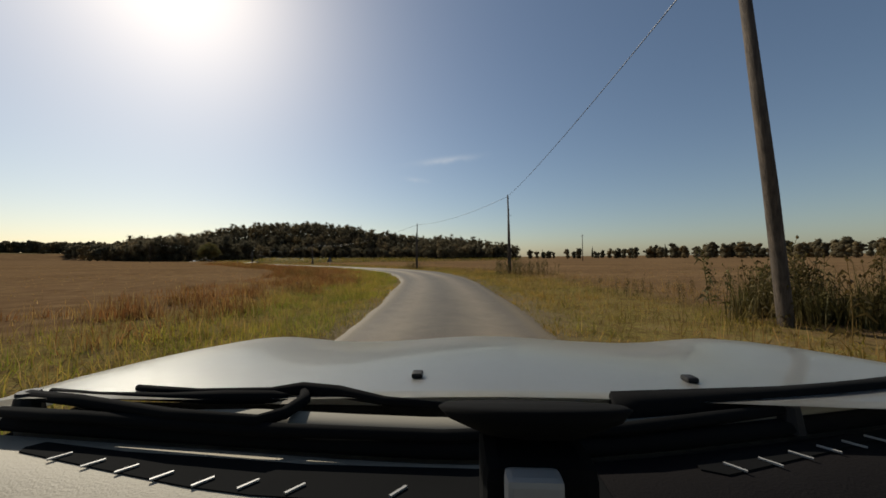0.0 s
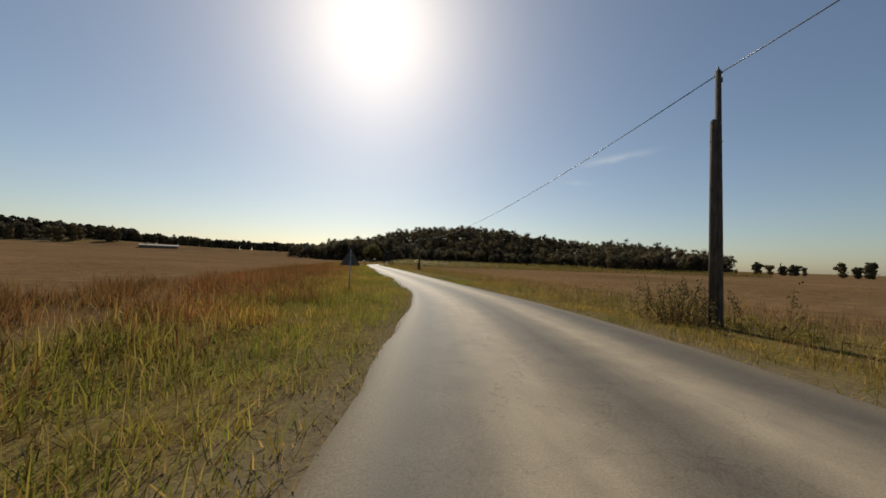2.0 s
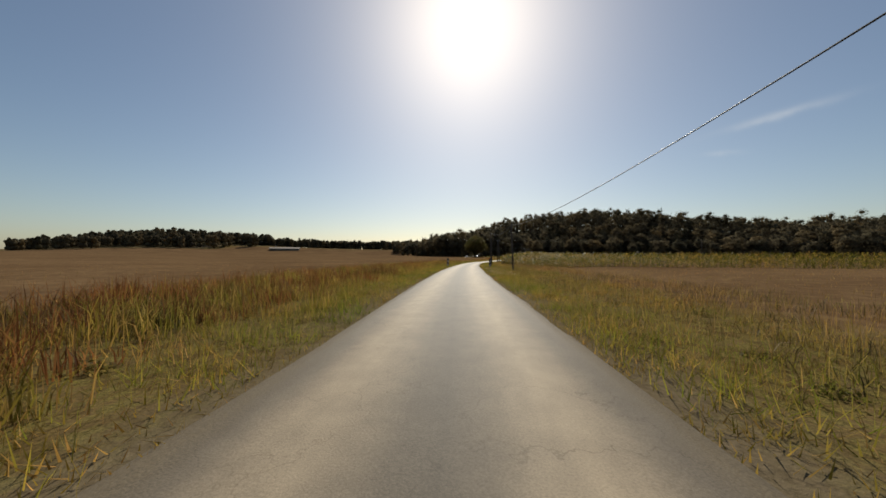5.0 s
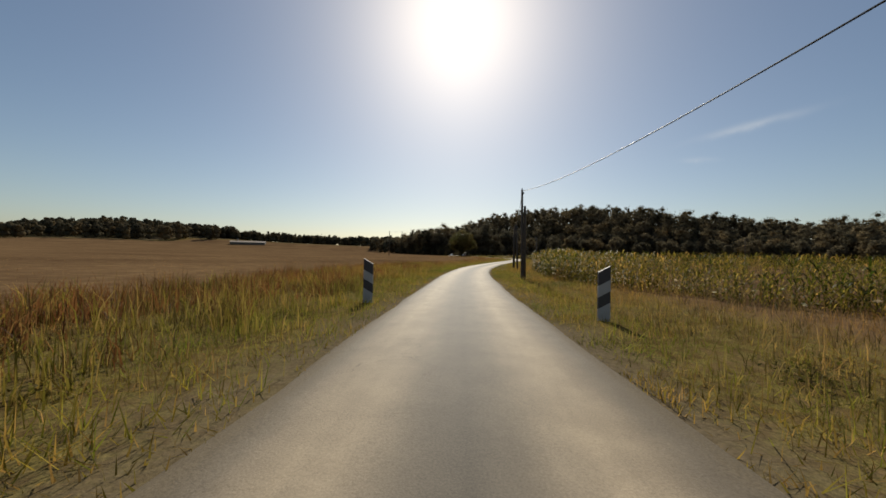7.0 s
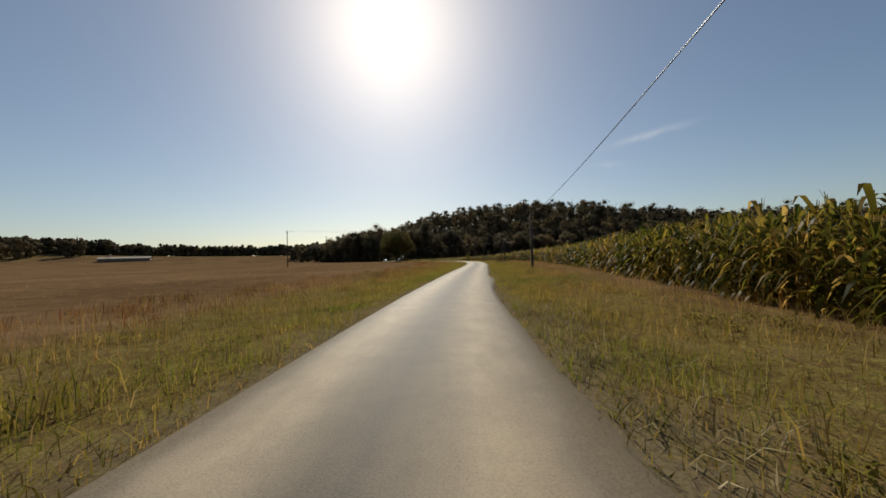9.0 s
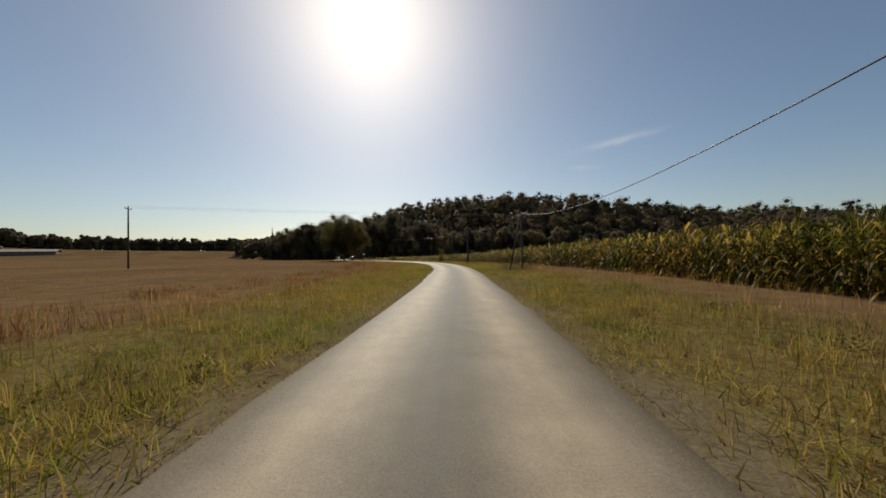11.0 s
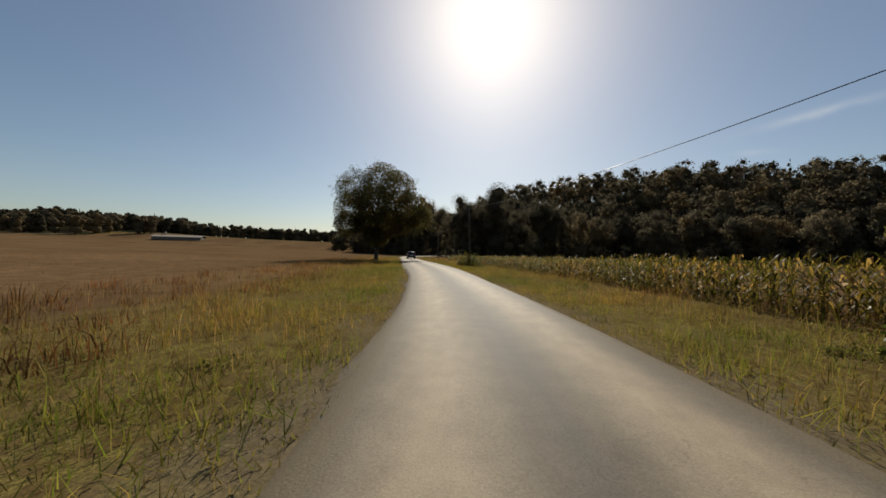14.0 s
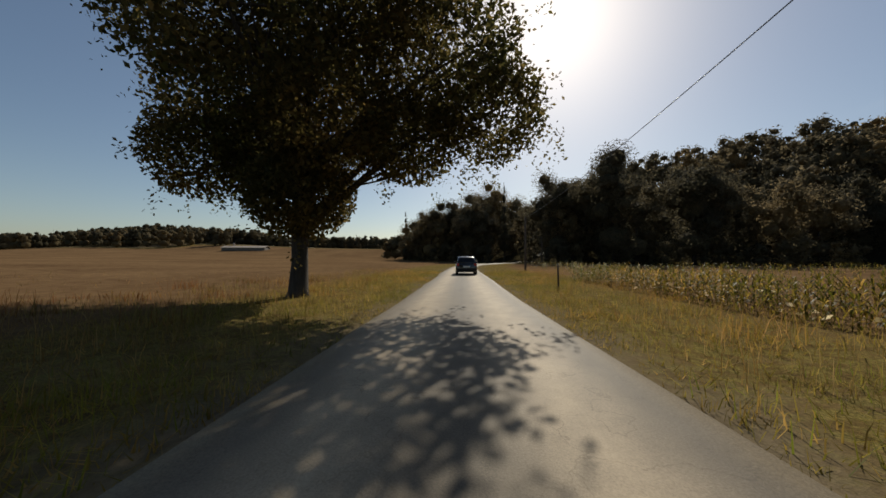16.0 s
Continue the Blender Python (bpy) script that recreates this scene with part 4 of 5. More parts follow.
def build_tree(where, lobes, seed, label):
    rs = np.random.RandomState(seed)
    tree = thing("roadside_tree", label, "tree", where)
    bm = bmesh.new()
    add_tube(bm, [(0, 0, -0.2), (0.02, 0, 0.25), (0.05, 0.02, 1.2), (0.0, 0.05, 2.6), (0.12, 0.0, 4.2), (0.25, 0.1, 6.0), (0.2, 0.2, 8.5), (0.5, 0.2, 11.5)],
             [0.50, 0.34, 0.28, 0.26, 0.25, 0.21, 0.14, 0.05], 12)
    part("trunk", bm, BARK, tree, smooth=True)
    C, Z = [], []
    for (cx, cy, cz, r, rz, n) in lobes:
        n = int(n * 2.1)
        top = Vector((cx, cy, cz))
        z0 = min(max(2.6, cz - 4.5), 9.0)
        a, b = Vector((0.1, 0.05, z0)), top
        pts = [a.lerp(b, u) + Vector(rs.normal(0, 0.12, 3)) * (0 < u < 1) + Vector((0, 0, 0.5 * math.sin(u * math.pi))) for u in (0, 0.25, 0.5, 0.75, 1)]
        bm = bmesh.new()
        add_tube(bm, pts, [0.17, 0.13, 0.09, 0.06, 0.025], 7)
        for k in range(9):                                   # twigs out to the leaves
            u = rs.uniform(0.35, 1)
            q = a.lerp(b, u)
            e = top + Vector(rs.normal(0, 1, 3)).normalized() * r * 0.85
            add_tube(bm, [q, q.lerp(e, 0.5) + Vector(rs.normal(0, 0.15, 3)), e], [0.045, 0.028, 0.008], 4, False)
        part("limb", bm, BARK, tree, smooth=True)
        d = rs.normal(0, 1, (n, 3))
        d /= np.linalg.norm(d, axis=1)[:, None]
        bunch = rs.normal(0, 1, (60, 3))
        bunch /= np.linalg.norm(bunch, axis=1)[:, None]
        d = d + 0.9 * bunch[rs.randint(0, 60, n)]
        d /= np.linalg.norm(d, axis=1)[:, None]
        rr = r * rs.uniform(0.25, 1.06, n) ** 0.45
        C.append(np.array((cx, cy, cz)) + d * rr[:, None] * np.array((1, 1, rz)))
        Z.append(rs.uniform(0.11, 0.25, n))
        for k in range(34):                                  # loose sprays beyond the leaf mass
            e = rs.normal(0, 1, 3)
            e /= np.linalg.norm(e)
            m = 34
            u = rs.uniform(0.75, 1.0 + rs.uniform(0.12, 0.5), m)[:, None]
            q = np.array((cx, cy, cz)) + e * r * u * np.array((1, 1, rz)) + rs.normal(0, 0.14, (m, 3))
            q[:, 2] -= 0.5 * np.clip(u[:, 0] - 1.0, 0, 1) * r
            C.append(q)
            Z.append(rs.uniform(0.07, 0.17, m))
    V, F = leaf_quads(np.concatenate(C), np.concatenate(Z), rs)
    arrays("crown", V, F, LEAF, tree)
    return tree


# lobes: place, radius, flattening and leaf count
build_tree((-0.5, 315.2, -0.05),
           [(-4.2, 0.5, 8.0, 3.2, 1.0, 3400), (-2.6, -1.6, 10.8, 3.2, 0.95, 3400), (0.4, 0.8, 12.4, 3.2, 0.95, 3400), (3.2, -0.5, 10.8, 3.1, 0.95, 3400),
            (4.9, 1.6, 8.2, 2.7, 1.0, 3000), (6.2, 3.2, 6.9, 2.0, 1.0, 1700), (2.2, 2.6, 8.3, 3.2, 1.0, 2600), (-1.8, 2.9, 8.0, 3.0, 1.0, 2600), (0.4, -3.0, 8.5, 3.0, 1.0, 2600),
            (-4.6, -0.5, 5.7, 2.2, 0.9, 2400), (3.6, 1.6, 5.6, 1.9, 0.8, 1500), (0.1, 0.0, 3.7, 1.9, 0.85, 3000),
            (-1.8, 0.6, 5.9, 2.2, 0.9, 2200), (1.9, -0.6, 6.1, 2.2, 0.9, 2000)],
           51, "large broad-crowned ash tree beside the lane, dark against the light")

def build_bush(where, r, h, seed, label, leaf=0.12, n=1500, material=None, shoots=16):
    """A bush of upright leafy shoots over a dense foot."""
    rs = np.random.RandomState(seed)
    bush = thing("bush", label, "bush", where, group="roadside bushes")
    C = []
    for k in range(shoots):
        a, u = rs.uniform(0, math.tau), rs.uniform(0.1, 1.0) ** 0.6
        top = h * rs.uniform(0.55, 1.0) * (1.12 - 0.45 * u)
        root = Vector((math.cos(a) * r * u * 0.35, math.sin(a) * r * u * 0.35, -0.1))
        mid = Vector((math.cos(a) * r * u * 0.75, math.sin(a) * r * u * 0.75, top * 0.55))
        tip = Vector((math.cos(a) * r * u, math.sin(a) * r * u, top)) + Vector(rs.normal(0, 0.08 * r, 3))
        bm = bmesh.new()
        add_tube(bm, [root, mid, tip], [0.014, 0.009, 0.003], 5, False)
        part("stem", bm, BARK, bush)
        m = int(n * 0.6 / shoots)
        v = rs.uniform(0.12, 1.04, m)[:, None]
        axis = np.where(v < 0.55, np.array(root) + (np.array(mid) - np.array(root)) * v / 0.55, np.array(mid) + (np.array(tip) - np.array(mid)) * (v - 0.55) / 0.45)
        C.append(axis + rs.normal(0, 1, (m, 3)) * (0.20 * r * (1.12 - v)) * (1, 1, 0.7))
    m = int(n * 0.4)                                             # the dense foot
    d = rs.normal(0, 1, (m, 3))
    d /= np.linalg.norm(d, axis=1)[:, None]
    C.append(d * rs.uniform(0.3, 1.0, (m, 1)) ** 0.5 * np.array((r * 0.95, r * 0.95, h * 0.36)))
    q = np.concatenate(C)
    q[:, 2] = np.abs(q[:, 2]) + 0.03
    V, F = leaf_quads(q, rs.uniform(0.6, 1.3, len(q)) * leaf, rs, 0.3)
    arrays("foliage", V, F, material or BUSH, bush)
    return bush


def on_ground(x, y):
    return (x, y, float(ground_z([x], [y])[0]))


build_bush(on_ground(26.3, 273.2), 0.85, 3.3, 61, "ragged yellow-green bush of upright shoots at the maize edge", 0.12, 1700, None, 13)
build_bush(on_ground(15.4, 303.3), 1.2, 1.95, 62, "loose yellow-green bush at the foot of a pole", 0.068, 8500, None, 24)
build_bush(on_ground(16.7, 301.9), 0.75, 0.95, 63, "low loose yellow-green bush beside a pole", 0.065, 3000)
build_bush(on_ground(24.4, 42.3), 0.75, 1.3, 64, "dry yellow-brown weed clump at the foot of a pole", 0.06, 1600, GRASS_DRY)

# ---------------------------------------------------------------- poles and wires
IRON = make_paint("dull_iron", (0.10, 0.10, 0.11), 0.5, 0.6)
CABLE = make_plastic("black_cable", (0.012, 0.012, 0.013), 0.42, 0.0, 0.4)
PORCELAIN = make_paint("brown_porcelain", (0.10, 0.05, 0.03), 0.25)


def utility_pole(x, y, top, brace=None, twin=False, lean=(0, 0), stub=None, thick=1.0):
    """A wooden pole with its cable clamp; brace: plan offset of a strut's foot and its height; stub: a shorter timber bolted beside it."""
    gz = float(ground_z([x], [y])[0])
    h = top - gz
    pole = thing("utility_pole", "weathered dark wooden pole carrying an overhead cable", "utility pole", (x, y, gz), 0, "overhead line poles")
    bm = bmesh.new()
    add_tube(bm, [(0, 0, -0.4), (0, 0, 0.0), (lean[0] * 0.3, lean[1] * 0.3, h * 0.35), (lean[0], lean[1], h)], [r * thick for r in (0.135, 0.13, 0.12, 0.085)], 12)
    part("shaft", bm, POLE_WOOD, pole, smooth=True)
    bm = bmesh.new()
    add_box(bm, (0.05, 0.22, 0.05), Matrix.Translation((lean[0], lean[1], h - 0.10)), 0.008)
    add_tube(bm, [(lean[0], lean[1], h - 0.02), (lean[0], lean[1], h + 0.10)], [0.03, 0.02], 8)
    add_tube(bm, [(lean[0] + 0.10, lean[1], h - 0.30), (lean[0] + 0.10, lean[1], h - 0.18)], [0.03, 0.03], 8)
    part("cable_clamp", bm, IRON, pole, "small iron cable clamp")
    if brace:
        bx, by, bh = brace
        bm = bmesh.new()
        add_tube(bm, [(bx * 1.03, by * 1.03, -0.35), (bx * 0.5, by * 0.5, bh * 0.5), (0.10 * np.sign(bx), 0.10 * np.sign(by), bh)], [r * thick for r in (0.13, 0.115, 0.085)], 12)
        part("strut", bm, POLE_WOOD, pole, smooth=True)
        bm = bmesh.new()
        add_tube(bm, [(-0.2, 0, bh - 0.25), (0.2, 0, bh - 0.25)], [0.02, 0.02], 6)
        part("bolt", bm, IRON, pole)
    if stub:
        dx, dy, sh = stub
        bm = bmesh.new()
        add_tube(bm, [(dx * 1.3, dy * 1.3, -0.35), (dx * 1.15, dy * 1.15, sh * 0.5), (dx, dy, sh), (dx, dy, sh + 0.05)], [0.13 * thick, 0.12 * thick, 0.105 * thick, 0.05 * thick], 12)
        part("stub", bm, POLE_WOOD, pole, smooth=True)
        for zz in (sh * 0.25, sh * 0.9):
            bm = bmesh.new()
            add_tube(bm, [(-dx * 0.9, -dy * 0.9, zz), (dx * 1.9, dy * 1.9, zz)], [0.02, 0.02], 6)
            part("bolt", bm, IRON, pole)
    if twin:
        bm = bmesh.new()
        add_tube(bm, [(-0.42, 0.1, -0.4), (-0.40, 0.1, h * 0.5), (-0.36, 0.1, h - 0.02)], [0.135, 0.12, 0.09], 12)
        part("second_shaft", bm, POLE_WOOD, pole, smooth=True)
        for zz in (h * 0.18, h - 0.55):
            bm = bmesh.new()
            add_tube(bm, [(-0.55, 0.05, zz), (0.2, 0.05, zz)], [0.022, 0.022], 6)
            part("bolt", bm, IRON, pole)
    return (x + lean[0], y + lean[1], top - 0.1)


def wire(a, b, sag, r, name, label, group="overhead cables"):
    a, b = Vector(a), Vector(b)
    pts = [a.lerp(b, u) - Vector((0, 0, sag * 4 * u * (1 - u))) for u in np.linspace(0, 1, 19)]
    bm = bmesh.new()
    add_tube(bm, pts, [r] * len(pts), 6)
    ob = part(name, bm, CABLE, None, label, True)
    return tagged(ob, label, "cable", group)


tops = [utility_pole(-8.5, -24.0, 6.8), utility_pole(9.4, 1.4, 7.7, lean=(-1.25, 0.30)), utility_pole(21.6, 20.1, 6.8, stub=(-0.12, 0.06, 5.8), thick=0.72, lean=(-0.25, 0.0)),
        utility_pole(24.95, 41.6, 6.4, stub=(-0.10, 0.03, 5.3), thick=0.74), utility_pole(20.9, 85.0, 4.9, stub=(-0.22, 0.03, 1.2), lean=(-0.22, 0.0)),
        utility_pole(16.7, 124.4, 4.45, thick=0.72, lean=(-0.16, 0.0)), utility_pole(13.9, 149.9, 5.5, stub=(0.11, -0.05, 4.75), thick=0.75, lean=(-0.08, 0.0)),
        utility_pole(15.4, 167.4, 4.8, twin=True, thick=0.85, lean=(-0.20, 0.0)), utility_pole(22.5, 199.0, 5.2),
        utility_pole(27.8, 231.5, 4.65, brace=(-1.05, 0.25, 4.42), thick=0.6), utility_pole(28.1, 254.9, 4.85, stub=(-0.11, -0.03, 4.3), thick=0.62),
        utility_pole(29.2, 276.5, 5.75, brace=(-1.15, -0.2, 5.1), thick=0.72), utility_pole(15.75, 304.0, 6.4, thick=0.62, lean=(-0.25, 0.0)),
        utility_pole(2.2, 345.0, 6.2), utility_pole(-1.0, 384.0, 6.4)]
SAG = [0.5, 0.3, 0.55, 1.3, 0.9, 0.7, 0.45, 0.4, 1.6, 0.5, 0.3, 0.4, 0.6, 0.8]
for a, b, sag in zip(tops, tops[1:], SAG):
    wire(a, b, sag, 0.014, "overhead_cable", "black overhead cable slung between wooden poles")


def crossarm_pole(x, y, top, turn):
    gz = float(ground_z([x], [y])[0])
    h = top - gz
    pole = thing("power_pole", "tall wooden power pole with a short crossarm", "utility pole", (x, y, gz), turn, "power line poles")
    bm = bmesh.new()
    add_tube(bm, [(0, 0, -0.4), (0, 0, h * 0.5), (0, 0, h)], [0.15, 0.13, 0.10], 10)
    part("shaft", bm, POLE_WOOD, pole, smooth=True)
    bm = bmesh.new()
    add_box(bm, (1.7, 0.09, 0.10), Matrix.Translation((0, 0, h - 0.35)), 0.01)
    part("crossarm", bm, IRON, pole)
    for dx, dz in ((-0.78, -0.16), (0.0, 0.14), (0.78, -0.16)):
        bm = bmesh.new()
        add_tube(bm, [(dx, 0, h + dz - 0.14), (dx, 0, h + dz - 0.06), (dx, 0, h + dz), (dx, 0, h + dz + 0.06)], [0.03, 0.06, 0.04, 0.05], 8)
        part("insulator", bm, PORCELAIN, pole)
    return [pole.matrix_basis @ Vector((dx, 0, h + dz + 0.06)) for dx, dz in ((-0.78, -0.16), (0.0, 0.14), (0.78, -0.16))]


left, right = crossarm_pole(-30.0, 270.0, 10.9, 97), crossarm_pole(112.0, 268.0, 9.4, 97)
for a, b in zip(left, right):
    wire(a, b, 1.0, 0.007, "power_wire", "thin power wire crossing high over the lane", "power wires")
crossarm_pole(109.6, 67.1, 9.4, 60)


def fence_post(x, y, h, lean):
    post = thing("fence_post", "weathered thin wooden fence post at the maize edge", "fence post", on_ground(x, y))
    bm = bmesh.new()
    add_tube(bm, [(0, 0, -0.3), (lean * 0.5, 0, h * 0.5), (lean, 0, h)], [0.045, 0.042, 0.038], 8)
    part("shaft", bm, POLE_WOOD, post, smooth=True)


fence_post(7.6, 323.4, 1.2, -0.03)

# ---------------------------------------------------------------- warning sign, marker posts
SIGN_BACK = make_paint("dull_sign_back", (0.09, 0.075, 0.07), 0.7, 0.2)
SIGN_WHITE = make_paint("sign_white", (0.72, 0.72, 0.70), 0.4)
MARK_PALE = make_paint("weathered_white", (0.40, 0.38, 0.36), 0.55, 0.0, 0.4)
SIGN_RED = make_paint("sign_red", (0.45, 0.035, 0.03), 0.4)
MARK_BLUE = make_paint("marker_dark", (0.035, 0.030, 0.032), 0.55)
POST_GREY = make_paint("galvanised_post", (0.33, 0.33, 0.33), 0.45, 0.7)


def rounded_triangle(bm, side, depth, y0, radius):
    pts = []
    for k in range(3):
        a = math.radians(90 + 120 * k)
        c = Vector((math.cos(a), 0, math.sin(a))) * (side / math.sqrt(3) - radius * 2)
        for j in range(7):
            b = a + math.radians(-60 + 20 * j)
            pts.append(c + Vector((math.cos(b), 0, math.sin(b))) * radius)
    f0 = [bm.verts.new(p + Vector((0, y0, 0))) for p in pts]
    f1 = [bm.verts.new(p + Vector((0, y0 + depth, 0))) for p in pts]
    bm.faces.new(f0)
    bm.faces.new(f1[::-1])
    for i in range(len(pts)):
        j = (i + 1) % len(pts)
        bm.faces.new((f0[j], f0[i], f1[i], f1[j]))


def build_sign():
    x, y = 14.8, 50.3
    sign = thing("warning_sign", "triangular road sign showing its dull dark back, on a post", "road sign", on_ground(x, y), 12)
    bm = bmesh.new()
    add_tube(bm, [(0, -0.03, -0.3), (0, -0.03, 1.90)], [0.03, 0.03], 10)
    part("post", bm, POST_GREY, sign, smooth=True)
    for name, side, dep, y0, mat in (("plate", 0.94, 0.012, 0.0, SIGN_BACK), ("border", 0.90, 0.004, 0.012, SIGN_RED), ("face", 0.66, 0.004, 0.016, SIGN_WHITE)):
        bm = bmesh.new()
        rounded_triangle(bm, side, dep, y0, 0.04)
        bmesh.ops.translate(bm, vec=(0, 0, 1.42), verts=bm.verts)
        part(name, bm, mat, sign)
    for z in (1.30, 1.62):
        bm = bmesh.new()
        add_box(bm, (0.16, 0.07, 0.035), Matrix.Translation((0, -0.035, z)), 0.006)
        part("clamp", bm, POST_GREY, sign)


build_sign()


def marker_post(x, y, turn, tilt):
    """A flat plastic bridge marker with slanting bands and a slanting top."""
    post = thing("marker_post", "slanted-top roadside marker with dark and white slanting bands", "marker post", on_ground(x, y), turn, "marker posts")
    edges = [0.0, 0.36, 0.62, 0.88, 1.19]
    for k in range(4):
        lo, hi = edges[k], edges[k + 1]
        bm = bmesh.new()
        w, d, sl = 0.135, 0.03, 0.075 * tilt
        b0, b1 = (0 if k == 0 else sl), sl
        vs = [bm.verts.new(c) for c in ((-w, -d, lo - b0 - (0.3 if k == 0 else 0)), (w, -d, lo + b0 - (0.3 if k == 0 else 0)), (w, d, lo + b0 - (0.3 if k == 0 else 0)), (-w, d, lo - b0 - (0.3 if k == 0 else 0)),
                                         (-w, -d, hi - b1), (w, -d, hi + b1), (w, d, hi + b1), (-w, d, hi - b1))]
        for f in ((0, 3, 2, 1), (4, 5, 6, 7), (0, 1, 5, 4), (1, 2, 6, 5), (2, 3, 7, 6), (3, 0, 4, 7)):
            bm.faces.new([vs[i] for i in f])
        part("band", bm, MARK_PALE if k % 2 == 0 else MARK_BLUE, post, "white band" if k % 2 == 0 else "dark band")


marker_post(8.1, 137.2, 4, -1)
marker_post(14.1, 136.0, 4, 1)

# ---------------------------------------------------------------- farm hall far left
HALL_WALL = make_paint("hall_wall", (0.14, 0.12, 0.10), 0.8, 0.0, 0.4)
HALL_ROOF = make_paint("hall_roof", (0.33, 0.27, 0.22), 0.8, 0.0, 0.35)
DARK_GLASS = make_plastic("dark_glass", (0.015, 0.017, 0.02), 0.08)


def build_hall():
    x, y = -283.0, 510.0
    z = float(land(x, y))
    hall = thing("farm_hall", "long low pale farm hall with a light metal roof", "farm building", (x, y, z), 28)
    L, D, H, R = 38.0, 11.0, 2.2, 3.9
    bm = bmesh.new()
    add_box(bm, (L, D, H + 0.5), Matrix.Translation((0, 0, H / 2 - 0.25)))
    part("wall", bm, HALL_WALL, hall)
    bm = bmesh.new()
    o = 0.6
    prof = [(-D / 2 - o, H - 0.1), (0, R), (D / 2 + o, H - 0.1), (D / 2 + o, H + 0.1), (0, R + 0.22), (-D / 2 - o, H + 0.1)]
    a = [bm.verts.new((-L / 2 - o, v, w)) for v, w in prof]
    b = [bm.verts.new((L / 2 + o, v, w)) for v, w in prof]
    bm.faces.new(a)
    bm.faces.new(b[::-1])
    for i in range(6):
        j = (i + 1) % 6
        bm.faces.new((a[j], a[i], b[i], b[j]))
    part("roof", bm, HALL_ROOF, hall)
    for k in range(9):
        bm = bmesh.new()
        add_box(bm, (1.8, 0.12, 0.5), Matrix.Translation((-L / 2 + 3.0 + k * 4.0, -D / 2 - 0.02, 1.45)))
        part("window", bm, DARK_GLASS, hall)
    bm = bmesh.new()
    add_tube(bm, [(-12, 2, 3.4), (-12, 2, 6.4), (-12, 2, 7.0)], [0.9, 0.9, 0.3], 14)
    part("silo", bm, HALL_ROOF, hall, "pale metal silo")


build_hall()

# ---------------------------------------------------------------- cars
SILVER = make_paint("silver_car_paint", (0.56, 0.55, 0.51), 0.32, 0.5, 0.15, 0.5)
BLACK_PAINT = make_paint("black_car_paint", (0.02, 0.02, 0.022), 0.22, 0.2, 0.1, 0.8)
WHITE_PAINT = make_paint("white_car_paint", (0.72, 0.72, 0.70), 0.25, 0.1, 0.1, 0.8)
RUBBER = make_plastic("black_rubber", (0.006, 0.006, 0.006), 0.95, 0.0, 0.05)
TRIM = make_plastic("black_trim", (0.012, 0.011, 0.011), 0.6, 0.15, 0.25)
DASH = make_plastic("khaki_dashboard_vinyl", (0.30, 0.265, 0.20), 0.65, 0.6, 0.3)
# dashboard vinyl with the shade on the right half put into its colour
DASH_SHADED = make_plastic("shaded_dashboard_vinyl", (0.007, 0.006, 0.006), 0.85, 0.5, 0.05)
LAMP_RED = make_plastic("red_lamp_glass", (0.35, 0.02, 0.015), 0.15)
LAMP_CLEAR = make_plastic("clear_lamp_glass", (0.6, 0.6, 0.6), 0.1)
DUSTY = make_paint("dusty_khaki_panel", (0.24, 0.215, 0.16), 0.75, 0.0, 0.3)
CLIP_GREY = make_plastic("grey_plastic", (0.28, 0.27, 0.25), 0.45)


def loft(bm, sections):
    """Skin between closed cross-sections that have the same number of corners, capped at both ends."""
    rings = [[bm.verts.new(c) for c in sec] for sec in sections]
    n = len(rings[0])
    for a, b in zip(rings, rings[1:]):
        for k in range(n):
            bm.faces.new((a[k], a[(k + 1) % n], b[(k + 1) % n], b[k]))
    bm.faces.new(rings[0][::-1])
    bm.faces.new(rings[-1])
    bmesh.ops.recalc_face_normals(bm, faces=bm.faces)


def shell_section(y, half, low, high, crown=0.04, tuck=0.06):
    """Rounded cross-section of a car body at y."""
    return [(-half + tuck, y, low), (-half, y, low + 0.14), (-half, y, (low + high) / 2), (-half + 0.03, y, high - 0.06), (-half + 0.12, y, high - crown * 0.4),
            (0, y, high), (half - 0.12, y, high - crown * 0.4), (half - 0.03, y, high - 0.06), (half, y, (low + high) / 2), (half, y, low + 0.14), (half - tuck, y, low)]


def add_wheel(parent, x, y, r, width):
    side = 1 if x > 0 else -1
    wheel = new("wheel")
    wheel.parent = parent
    wheel.location = (x, y, r)
    bm = bmesh.new()
    prof = [(r * 0.62, -width / 2), (r * 0.93, -width / 2), (r, -width / 2 + 0.03), (r, width / 2 - 0.03), (r * 0.93, width / 2), (r * 0.62, width / 2)]
    rings = []
    for k in range(28):
        a = k * math.tau / 28
        rings.append([bm.verts.new((u, math.cos(a) * q, math.sin(a) * q)) for q, u in prof])
    for k in range(28):
        a, b = rings[k], rings[(k + 1) % 28]
        for j in range(6):
            bm.faces.new((a[j], a[(j + 1) % 6], b[(j + 1) % 6], b[j]))
    bmesh.ops.recalc_face_normals(bm, faces=bm.faces)
    part("tyre", bm, RUBBER, wheel, smooth=True)
    bm = bmesh.new()
    add_tube(bm, [(-side * width * 0.3, 0, 0), (side * width * 0.32, 0, 0)], [r * 0.63, r * 0.63], 24)
    for k in range(5):
        a = k * math.tau / 5
        add_box(bm, (0.03, r * 0.5, 0.06), Matrix.Rotation(a, 4, "X") @ Matrix.Translation((side * width * 0.36, r * 0.3, 0)), 0.008)
    part("rim", bm, CLIP_GREY, wheel)


